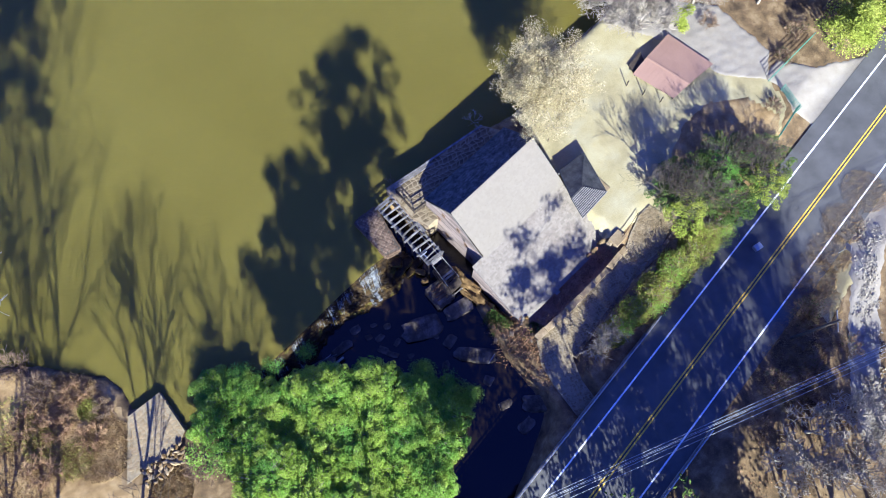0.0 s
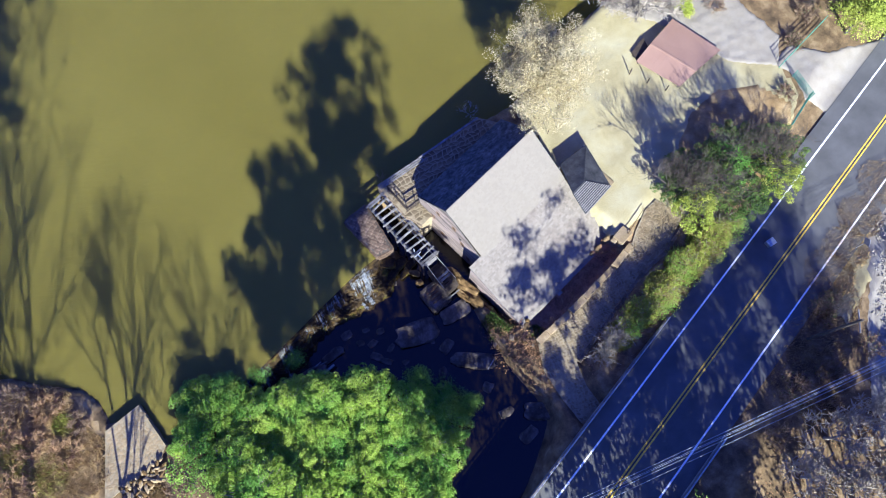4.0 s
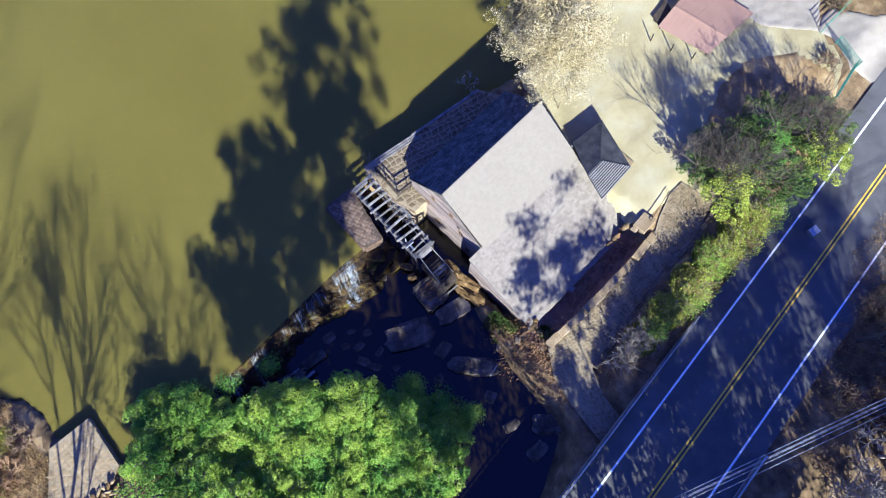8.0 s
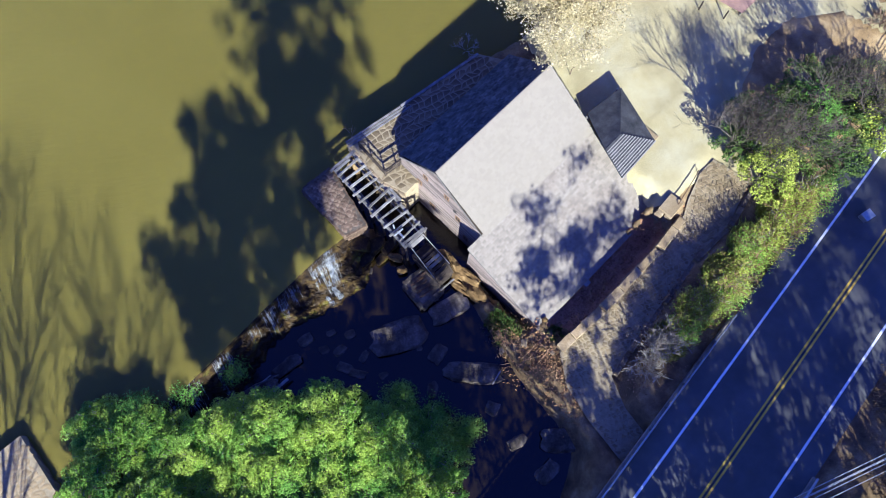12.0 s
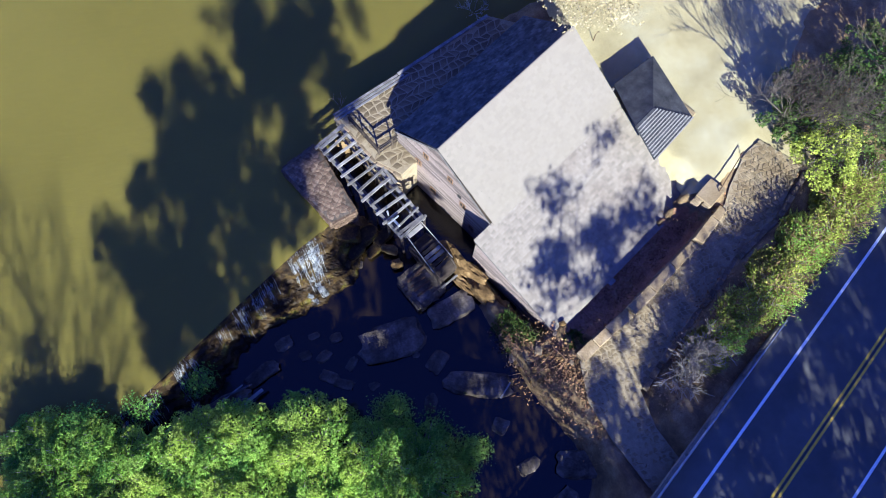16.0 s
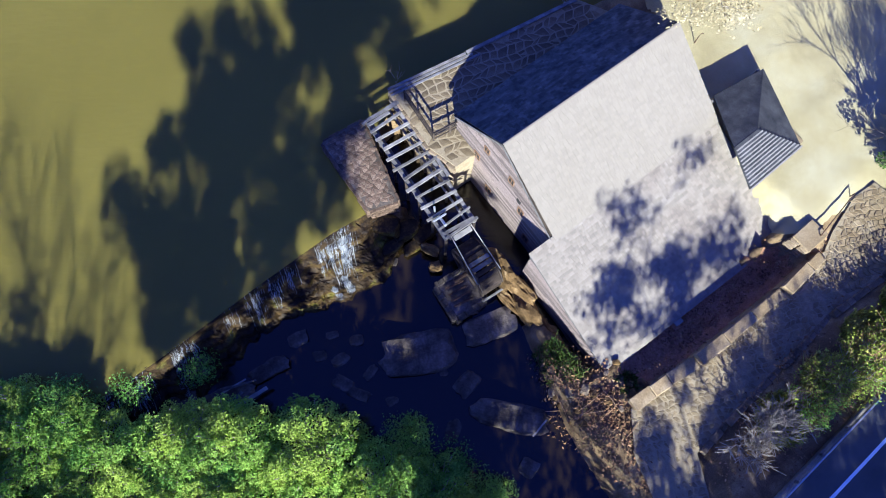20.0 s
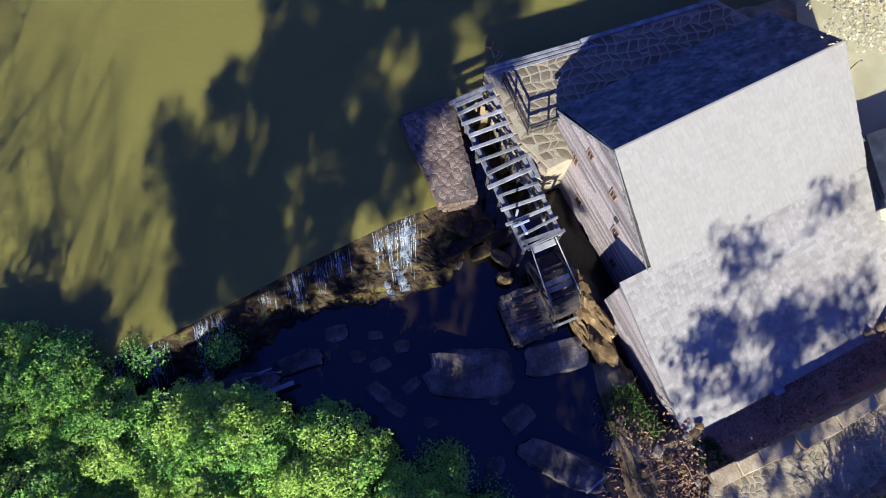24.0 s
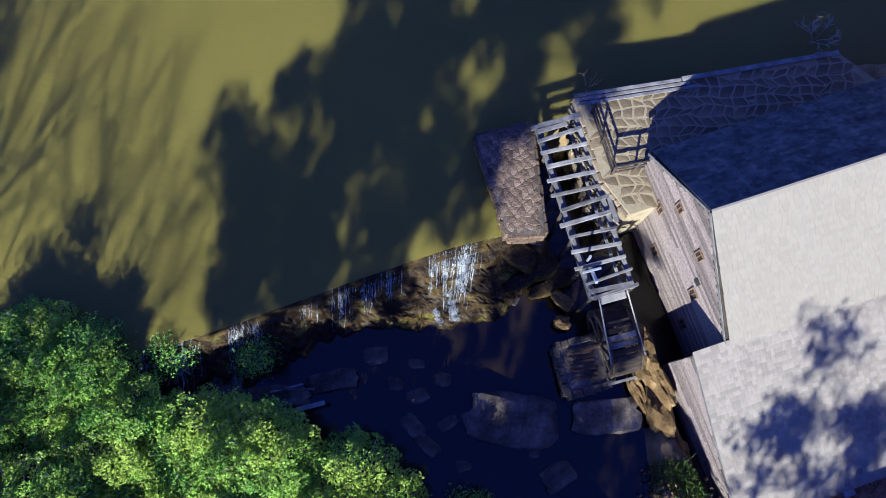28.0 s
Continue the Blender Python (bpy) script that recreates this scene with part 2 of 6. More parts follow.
def water_material(name, deep, ripple, rough, spec, murk=0.0):
    """Water; murk is the distance in metres over which its silt scatters light."""
    m = bpy.data.materials.new(name)
    m.use_nodes = True
    nt = m.node_tree
    N, L = nt.nodes, nt.links
    b = N["Principled BSDF"]
    tc = N.new("ShaderNodeTexCoord")
    n0 = N.new("ShaderNodeTexNoise")
    n0.inputs["Scale"].default_value = 0.05
    n0.inputs["Detail"].default_value = 4
    L.new(tc.outputs["Object"], n0.inputs["Vector"])
    ramp = N.new("ShaderNodeValToRGB")
    ramp.color_ramp.elements[0].position, ramp.color_ramp.elements[1].position = 0.3, 0.7
    ramp.color_ramp.elements[0].color = (*deep[0], 1)
    ramp.color_ramp.elements[1].color = (*deep[1], 1)
    L.new(n0.outputs["Fac"], ramp.inputs["Fac"])
    L.new(ramp.outputs["Color"], b.inputs["Base Color"])
    b.inputs["Roughness"].default_value = rough
    b.inputs["IOR"].default_value = 1.33
    if murk:
        b.subsurface_method = "BURLEY"
        b.inputs["Subsurface Weight"].default_value = 1.0
        b.inputs["Subsurface Scale"].default_value = murk
        b.inputs["Subsurface Radius"].default_value = (1.0, 1.0, 0.7)
    b.inputs["Specular IOR Level"].default_value = spec
    mp = N.new("ShaderNodeMapping")
    mp.inputs["Rotation"].default_value = (0, 0, radians(20))
    mp.inputs["Scale"].default_value = (0.6, 2.2, 1)
    L.new(tc.outputs["Object"], mp.inputs["Vector"])
    n1 = N.new("ShaderNodeTexNoise")
    n1.inputs["Scale"].default_value = 1.6
    n1.inputs["Detail"].default_value = 5
    L.new(mp.outputs["Vector"], n1.inputs["Vector"])
    bp = N.new("ShaderNodeBump")
    bp.inputs["Strength"].default_value = ripple
    bp.inputs["Distance"].default_value = 0.05
    L.new(n1.outputs["Fac"], bp.inputs["Height"])
    L.new(bp.outputs["Normal"], b.inputs["Normal"])
    return m


M["pond"] = water_material("muddy_olive_water", ((0.105, 0.088, 0.016), (0.125, 0.106, 0.021)), 0.25, 0.12, 0.38, 0.4)
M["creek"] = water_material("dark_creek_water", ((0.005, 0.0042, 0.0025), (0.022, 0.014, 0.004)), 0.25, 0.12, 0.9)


# ---------------------------------------------------------------- mesh helpers
def mesh_of(bm, name, mat, smooth=False):
    me = bpy.data.meshes.new(name)
    bm.to_mesh(me)
    bm.free()
    me.materials.append(mat)
    if smooth:
        me.polygons.foreach_set("use_smooth", [True] * len(me.polygons))
    return me


def thing(name, label, category, group="", kind="", at=(0, 0, 0), rz=0.0):
    e = new(name)
    e.empty_display_size = 0.3
    e.matrix_world = pose(*at, 0, 0, rz)
    return tagged(e, label, category, group, kind)


def part(name, bm, mat, parent, label="", smooth=False):
    me = bm if isinstance(bm, bpy.types.Mesh) else mesh_of(bm, name, mat, smooth)
    ob = new(name, me)
    ob.parent = parent
    if label:
        tagged(ob, label)
    return ob


def solo(name, bm, mat, label, category, group="", kind="", smooth=False):
    me = bm if isinstance(bm, bpy.types.Mesh) else mesh_of(bm, name, mat, smooth)
    return tagged(new(name, me), label, category, group, kind)


def raw_mesh(name, verts, faces, mat, smooth=False):
    me = bpy.data.meshes.new(name)
    me.from_pydata([tuple(map(float, v)) for v in verts], [], faces)
    me.materials.append(mat)
    if smooth:
        me.polygons.foreach_set("use_smooth", [True] * len(me.polygons))
    return me


def box_bm(sx, sy, sz, m=None, bevel=0.0, jitter=0.0, seed=0):
    """A box centred on m, with chamfered edges and an uneven outline."""
    bm = bmesh.new()
    bmesh.ops.create_cube(bm, size=1.0, matrix=Matrix.Diagonal((sx, sy, sz, 1)))
    if bevel:
        bmesh.ops.bevel(bm, geom=bm.edges[:], offset=bevel, segments=1, affect="EDGES")
    if jitter:
        rnd = random.Random(seed)
        for vert in bm.verts:
            vert.co += Vector([rnd.uniform(-jitter, jitter) for _ in range(3)])
    if m is not None:
        bm.transform(m)
    return bm


def beam_bm(a, b, w, h, bevel=0.012, seed=0, jitter=0.0):
    """A squared timber from a to b, w across and h high."""
    a, b = Vector(a), Vector(b)
    d = b - a
    x = d.normalized()
    up = Vector((0, 0, 1)) if abs(x.z) < 0.95 else Vector((0, 1, 0))
    y = up.cross(x).normalized()
    z = x.cross(y)
    m = Matrix((x, y, z)).transposed().to_4x4()
    m.translation = (a + b) / 2
    return box_bm(d.length, w, h, m, bevel, jitter, seed)


def join_bm(*bms):
    out = bmesh.new()
    for bm in bms:
        me = bpy.data.meshes.new("tmp")
        bm.to_mesh(me)
        bm.free()
        out.from_mesh(me)
        bpy.data.meshes.remove(me)
    return out


def tube_bm(points, radii, sides=6):
    """A tapered tube through points."""
    pts = [Vector(p) for p in points]
    verts, faces = [], []
    for k, p in enumerate(pts):
        d = (pts[min(k + 1, len(pts) - 1)] - pts[max(k - 1, 0)]).normalized()
        ref = Vector((0, 0, 1)) if abs(d.z) < 0.9 else Vector((1, 0, 0))
        x = d.cross(ref).normalized()
        y = d.cross(x)
        r = radii[k] if isinstance(radii, (list, tuple)) else radii
        for s in range(sides):
            a = 2 * math.pi * s / sides
            verts.append(p + r * (math.cos(a) * x + math.sin(a) * y))
    for k in range(len(pts) - 1):
        for s in range(sides):
            i, j = k * sides + s, k * sides + (s + 1) % sides
            faces.append((i, j, j + sides, i + sides))
    faces.append(tuple(range(sides))[::-1])
    faces.append(tuple(range(len(verts) - sides, len(verts))))
    bm = bmesh.new()
    bv = [bm.verts.new(v) for v in verts]
    for f in faces:
        bm.faces.new([bv[i] for i in f])
    return bm


def poly_bm(pts, z, thick=0.3, zs=None):
    """A slab with the outline pts and its top at z (or at zs, point by point)."""
    bm = bmesh.new()
    n = len(pts)
    tops = [bm.verts.new((p[0], p[1], zs[k] if zs else z)) for k, p in enumerate(pts)]
    lows = [bm.verts.new((p[0], p[1], (zs[k] if zs else z) - thick)) for k, p in enumerate(pts)]
    bm.faces.new(tops)
    bm.faces.new(lows[::-1])
    for k in range(n):
        j = (k + 1) % n
        bm.faces.new((tops[j], tops[k], lows[k], lows[j]))
    bmesh.ops.recalc_face_normals(bm, faces=bm.faces[:])
    return bm


def rock_bm(sx, sy, sz, seed, cuts=2, rough=0.22, flat=0.0):
    """A weathered boulder: a subdivided block pushed about by noise and flattened on top."""
    bm = bmesh.new()
    bmesh.ops.create_icosphere(bm, subdivisions=cuts, radius=1.0)
    off = Vector((seed * 3.17, seed * 1.31, seed * 7.7))
    for vert in bm.verts:
        c = vert.co
        k = max(abs(c.x), abs(c.y), abs(c.z))
        box = c / k
        q = c.lerp(box, 0.55)
        q *= 1 + rough * noise.noise(c * 1.3 + off) + rough * 0.6 * noise.noise(c * 3.1 + off)
        if flat and q.z > 1 - flat:
            q.z = 1 - flat + 0.12 * (q.z - 1 + flat)
        vert.co = Vector((q.x * sx / 2, q.y * sy / 2, q.z * sz / 2))
    return bm


# ---------------------------------------------------------------- plants
def branches(rng, start, direction, length, radius, depth, out, spread=0.6, up=0.15, kids=3, bend=0.12):
    """Grows a limb and its twigs; each entry of out is a polyline with radii."""
    p = Vector(start)
    d = Vector(direction).normalized()
    pts, rad = [p.copy()], [radius]
    segs = 4 if depth > 1 else 3
    for k in range(segs):
        d = (d + Vector((rng.uniform(-bend, bend), rng.uniform(-bend, bend), rng.uniform(-bend, bend) + up * 0.25))).normalized()
        p = p + d * length / segs
        pts.append(p.copy())
        rad.append(radius * (1 - 0.62 * (k + 1) / segs))
    out.append((pts, rad, depth))
    if depth == 0:
        return
    for k in range(kids):
        f = rng.uniform(0.35, 1.0)
        i = min(segs - 1, int(f * segs))
        q = pts[i].lerp(pts[i + 1], f * segs - i)
        side = Vector((rng.gauss(0, 1), rng.gauss(0, 1), rng.gauss(0, 0.6)))
        side = (side - side.dot(d) * d).normalized()
        nd = (d * (1 - spread) + side * spread + Vector((0, 0, up))).normalized()
        branches(rng, q, nd, length * rng.uniform(0.55, 0.8), radius * rng.uniform(0.45, 0.6), depth - 1, out, spread, up, kids, bend)


def branch_mesh(name, limbs, mat, sides=4, least=0.0):
    verts, faces = [], []
    for pts, rad, depth in limbs:
        ns = sides + 2 if depth >= 3 else (sides if depth > 0 else 3)
        base = len(verts)
        for k, p in enumerate(pts):
            d = (pts[min(k + 1, len(pts) - 1)] - pts[max(k - 1, 0)]).normalized()
            ref = Vector((0, 0, 1)) if abs(d.z) < 0.9 else Vector((1, 0, 0))
            x = d.cross(ref).normalized()
            y = d.cross(x)
            for s in range(ns):
                a = 2 * math.pi * s / ns
                verts.append(p + max(least, rad[k]) * (math.cos(a) * x + math.sin(a) * y))
        for k in range(len(pts) - 1):
            for s in range(ns):
                i, j = base + k * ns + s, base + k * ns + (s + 1) % ns
                faces.append((i, j, j + ns, i + ns))
    return raw_mesh(name, verts, faces, mat, True)


def leaf_mesh(name, centres, radii, count, size, mat, rng, squash=0.8, aspect=0.55):
    """Leaves scattered through clumps; each is a bent two-face blade."""
    centres, radii = np.array(centres, float).reshape(-1, 3), np.array(radii, float)
    pick = rng.choice(len(centres), count, p=radii ** 2 / (radii ** 2).sum())
    d = rng.normal(size=(count, 3))
    d /= np.linalg.norm(d, axis=1)[:, None]
    r = radii[pick] * rng.uniform(0.25, 1.0, count) ** 0.45
    pos = centres[pick] + d * r[:, None] * np.array([1, 1, squash])
    a = rng.normal(size=(count, 3))
    a[:, 2] *= 0.5
    a /= np.linalg.norm(a, axis=1)[:, None]
    nrm = d * 0.5 + rng.normal(size=(count, 3)) * 0.5 + np.array([-0.05, -0.8, 0.85])
    b = np.cross(nrm, a)
    b /= np.linalg.norm(b, axis=1)[:, None] + 1e-9
    s = size * rng.uniform(0.6, 1.35, count)[:, None]
    n3 = np.cross(a, b)
    v = np.empty((count, 4, 3))
    v[:, 0] = pos - a * s * 0.5
    v[:, 1] = pos + b * s * aspect * 0.5 + n3 * s * 0.1
    v[:, 2] = pos + a * s * 0.5
    v[:, 3] = pos - b * s * aspect * 0.5 + n3 * s * 0.1
    idx = np.arange(count)[:, None] * 4
    f = np.concatenate([idx + np.array([0, 1, 2]), idx + np.array([0, 2, 3])], 1).reshape(-1, 3)
    me = bpy.data.meshes.new(name)
    me.vertices.add(count * 4)
    me.vertices.foreach_set("co", v.ravel())
    me.loops.add(len(f) * 3)
    me.loops.foreach_set("vertex_index", f.ravel().astype(np.int32))
    me.polygons.add(len(f))
    me.polygons.foreach_set("loop_start", np.arange(len(f), dtype=np.int32) * 3)
    me.polygons.foreach_set("loop_total", np.full(len(f), 3, np.int32))
    me.update()
    me.materials.append(mat)
    return me


def leafy_tree(name, label, at, height, spread, seed, leaf_mat, leaves=12000, size=0.22, trunk_r=0.2, depth=3, kids=4, clump=0.9, bark=None,
               low=0.3, lean=(0, 0), squash=0.75, category="tree", group=""):
    rng = random.Random(seed)
    nrng = np.random.default_rng(seed)
    t = thing(name, label, category, group, at=at)
    limbs = []
    top = Vector((lean[0], lean[1], height * 0.8))
    n = 7
    trunk = [(Vector((top.x * (k / n) ** 1.5, top.y * (k / n) ** 1.5, height * 0.8 * k / n)) + Vector((rng.uniform(-1, 1), rng.uniform(-1, 1), 0)) * 0.012 * height) for k in range(n + 1)]
    limbs.append((trunk, [trunk_r * (1 - 0.8 * k / n) for k in range(n + 1)], 4))
    ends = []
    boughs = max(6, int(spread * 2.2))
    for k in range(boughs):
        f = low + (1 - low) * (k + rng.random()) / boughs
        i = min(n - 1, int(f * n))
        q = trunk[i].lerp(trunk[i + 1], f * n - i)
        a = k * 2.399 + rng.uniform(-0.4, 0.4)
        reach = spread * (1.0 - 0.55 * max(0, f - 0.45)) * rng.uniform(0.55, 0.85)
        got = []
        branches(rng, q, (math.cos(a), math.sin(a), 0.35 + 0.5 * f), reach * 0.72, trunk_r * 0.4 * (1.1 - 0.5 * f), depth - 1, got, 0.6, 0.12, kids)
        limbs += got
        ends += [g[0][-1] for g in got if g[2] <= 1] + [g[0][2] for g in got if g[2] == 0]
    part("trunk", branch_mesh("trunk", limbs, bark or M["bark"]), None, t)
    if leaves:
        radii = [clump * rng.uniform(0.55, 1.2) for _ in ends]
        part("crown", leaf_mesh("crown", [tuple(e) for e in ends], radii, leaves, size, leaf_mat, nrng, squash), None, t)
    return t


def bare_tree(name, label, at, height, seed, mat, trunk_r=0.16, depth=4, kids=4, spread=0.5, direction=(0, 0, 1), category="tree", group="", least=0.014):
    rng = random.Random(seed)
    t = thing(name, label, category, group, at=at)
    limbs = []
    branches(rng, (0, 0, -0.1), direction, height * 0.5, trunk_r, depth, limbs, spread, 0.16, kids, 0.13)
    tr = [l for l in limbs if l[2] == depth]
    part("trunk", branch_mesh("trunk", tr, mat, 6), None, t)
    part("crown", branch_mesh("crown", [l for l in limbs if l[2] < depth], mat, 4, least), None, t)
    return t


def shrub(name, label, at, width, height, seed, twig_mat, leaf_mat=None, leaves=0, size=0.12, stems=9, depth=2, kids=4, category="shrub", group="", least=0.016):
    rng = random.Random(seed)
    t = thing(name, label, category, group, at=at)
    limbs = []
    for k in range(stems):
        a = 2.399 * k
        r = rng.uniform(0, width * 0.16)
        branches(rng, (r * math.cos(a), r * math.sin(a), -0.05), (math.cos(a) * width * 0.5, math.sin(a) * width * 0.5, height * rng.uniform(0.6, 1.2)),
                 0.62 * math.hypot(width * 0.5, height) * rng.uniform(0.7, 1.1), 0.012 + 0.012 * height, depth, limbs, 0.5, 0.1, kids)
    part("branchwork", branch_mesh("branchwork", limbs, twig_mat, 3, least), None, t)
    if leaves:
        ends = [tuple(l[0][-1]) for l in limbs if l[2] <= 1]
        part("foliage", leaf_mesh("foliage", ends, [0.28 * rng.uniform(0.6, 1.3) for _ in ends], leaves, size, leaf_mat, np.random.default_rng(seed)), None, t)
    return t


def canopy_tree(name, label, at, top, spread, seed, mats, clumps=130, leaves=12000, size=0.16, bark=None, group=""):
    """A many-limbed tree under one lumpy, continuous crown; top is the crown's height over its foot."""
    rng = random.Random(seed)
    t = thing(name, label, "tree", group, at=at)
    fork = top * 0.4
    limbs = [([Vector((0, 0, -0.1)), Vector((0.08, 0.05, fork * 0.5)), Vector((0, 0.1, fork))], [0.15, 0.13, 0.11], 4)]
    ends, radii, sort = [], [], []
    for k in range(clumps):
        r = math.sqrt((k + rng.random()) / clumps)
        a = k * 2.399 + rng.uniform(-0.3, 0.3)
        x, y = spread * r * math.cos(a), spread * r * math.sin(a)
        reach = 1 + 0.3 * noise.noise(Vector((math.cos(a) * 1.6, math.sin(a) * 1.6, seed)))
        x, y = x * reach, y * reach
        patch = noise.noise(Vector((x * 0.55, y * 0.55, seed * 3.1)))
        z = top * (1 - 0.3 * r ** 3) + 0.35 * noise.noise(Vector((x * 0.8, y * 0.8, seed))) + 0.3 * patch + rng.uniform(-0.45, 0.25)
        end = Vector((x, y, max(0.3, z)))
        mid = Vector((x * 0.45, y * 0.45, fork + (end.z - fork) * 0.6)) + Vector([rng.uniform(-0.2, 0.2) for _ in range(3)])
        if k % 2 == 0:
            tip = end + Vector((0, 0, 0.45 if k % 8 == 0 else -0.1))
            limbs.append(([Vector((0, 0.1, fork * 0.9)), mid, end, tip], [0.05, 0.034, 0.022, 0.012], 1))
        ends.append(tuple(end))
        radii.append(rng.uniform(0.22, 0.5))
        # Hollows take the third, darker leaf: shade between humps put into colour.
        sort.append(1 if patch > 0.14 else 2 if patch < -0.26 and len(mats) > 2 else 0)
    part("trunk", branch_mesh("trunk", limbs, bark or M["bark"], 4, 0.014), None, t)
    for j, m in enumerate(mats):
        own = [k for k in range(clumps) if sort[k] == j] or [0]
        part("crown", leaf_mesh("crown", [ends[k] for k in own], [radii[k] for k in own], max(50, leaves * len(own) // clumps), size, m, np.random.default_rng(seed + j), 0.55), None, t)
    return t


# ---------------------------------------------------------------- plan
ROAD_P, ROAD_D, ROAD_N = Vector((32.48, -25.64)), Vector((0.797, 0.604)), Vector((0.604, -0.797))


def road_at(s, o, z=0.0):
    p = ROAD_P + ROAD_D * s + ROAD_N * o
    return (p.x, p.y, z)


ROAD_Z = 0.42
POND = [(-120, 0), (-60, -10), (-42, -12.5), (-29, -14.5), (-26, -15), (-23.4, -16.2), (-19.8, -17.4), (-18.4, -19), (-17.6, -21), (-16.2, -20.8),
        (-14.8, -19.9), (-12.8, -23.8), (-9.5, -23.0), (-5.9, -20.3), (-1.8, -17.6), (2.5, -14.6), (6.3, -12.1), (8.8, -10.8), (8.6, -7.0),
        (10.2, -4.6), (14.6, -2.6), (21.2, 0.2), (24.6, 1.4), (27.5, 3.6), (32.4, 8.2), (37.2, 11.1), (39.3, 14.7), (44, 24), (60, 60), (60, 130), (-120, 130)]
CREEK = [(-9, -23.6), (-5.2, -21.2), (-1.0, -18.6), (3.2, -15.6), (7.2, -13.0), (11.5, -10.5), (13.4, -12.4), (16.2, -16.6), (17.6, -20.4), (18.6, -23.6),
         (20.3, -26.8), (20.9, -29.2), (18.6, -33.0), (13, -40), (6, -32), (-4, -29)]
RACE = [(8.2, -5.9), (10.5, -4.8), (12.2, -8.0), (13.6, -8.7), (14.6, -8.2), (18.6, -13.6), (18.0, -17.4), (15.5, -17.2), (11.6, -11.4), (9.3, -10.0)]
WALK = [(35.6, -11.6), (37.6, -13.8), (35, -16.6), (31.9, -18.4), (29, -20.8), (25.8, -23.4), (24.3, -24.8), (24.6, -27), (26, -30.3), (23.6, -30.8), (22, -27.2),
        (21.2, -24.8), (21.3, -22.4), (24.9, -20.3), (29.9, -17.1), (32.3, -15.1), (32.9, -14.1), (34.4, -12.3)]
DAM_BAND = [(-8.2, -20.9), (-6.2, -18.9), (-2.4, -16.6), (1.9, -13.7), (5.8, -11.1), (8.4, -9.9), (9.6, -11.2), (7.6, -13.6), (3.4, -16.4), (-0.9, -19.3), (-5.0, -22.2), (-7.4, -23.4)]
PIT = [(19.8, -21.6), (23.4, -20.9), (29.2, -17.4), (31.6, -15.4), (30.4, -14.2), (24, -17.0)]
MILL_AT, MILL_RZ = (15.44, -9.77, 0.0), 32.4
PLAZA_Z = 1.25
MX, MY = Vector((math.cos(radians(MILL_RZ)), math.sin(radians(MILL_RZ)))), Vector((-math.sin(radians(MILL_RZ)), math.cos(radians(MILL_RZ))))


def mill_xy(x, y):
    p = Vector(MILL_AT[:2]) + MX * x + MY * y
    return (p.x, p.y)


CELLAR = [mill_xy(*p) for p in ((-2.5, 1.9), (0.0, 2.9), (10.9, 2.9), (10.9, -11.4), (-2.5, -11.4))]


def poly_sd(px, py, poly):
    """Signed distance to an outline, negative inside."""
    best = np.full(px.shape, 1e9)
    inside = np.zeros(px.shape, bool)
    for (x0, y0), (x1, y1) in zip(poly, poly[1:] + poly[:1]):
        dx, dy = x1 - x0, y1 - y0
        k = np.clip(((px - x0) * dx + (py - y0) * dy) / (dx * dx + dy * dy), 0, 1)
        best = np.minimum(best, np.hypot(px - x0 - k * dx, py - y0 - k * dy))
        if dy:
            cross = ((y0 > py) != (y1 > py)) & (px < (x1 - x0) * (py - y0) / dy + x0)
            inside ^= cross
    return np.where(inside, -best, best)


def smooth01(a):
    a = np.clip(a, 0, 1)
    return a * a * (3 - 2 * a)


def wave(px, py, seed, size):
    rng = np.random.default_rng(seed)
    out = np.zeros(px.shape)
    for k in range(9):
        a, f, ph = rng.uniform(0, 6.28), rng.uniform(0.6, 2.4) / size, rng.uniform(0, 6.28)
        out += np.sin((px * math.cos(a) + py * math.sin(a)) * f * 6.28 + ph)
    return out / 9


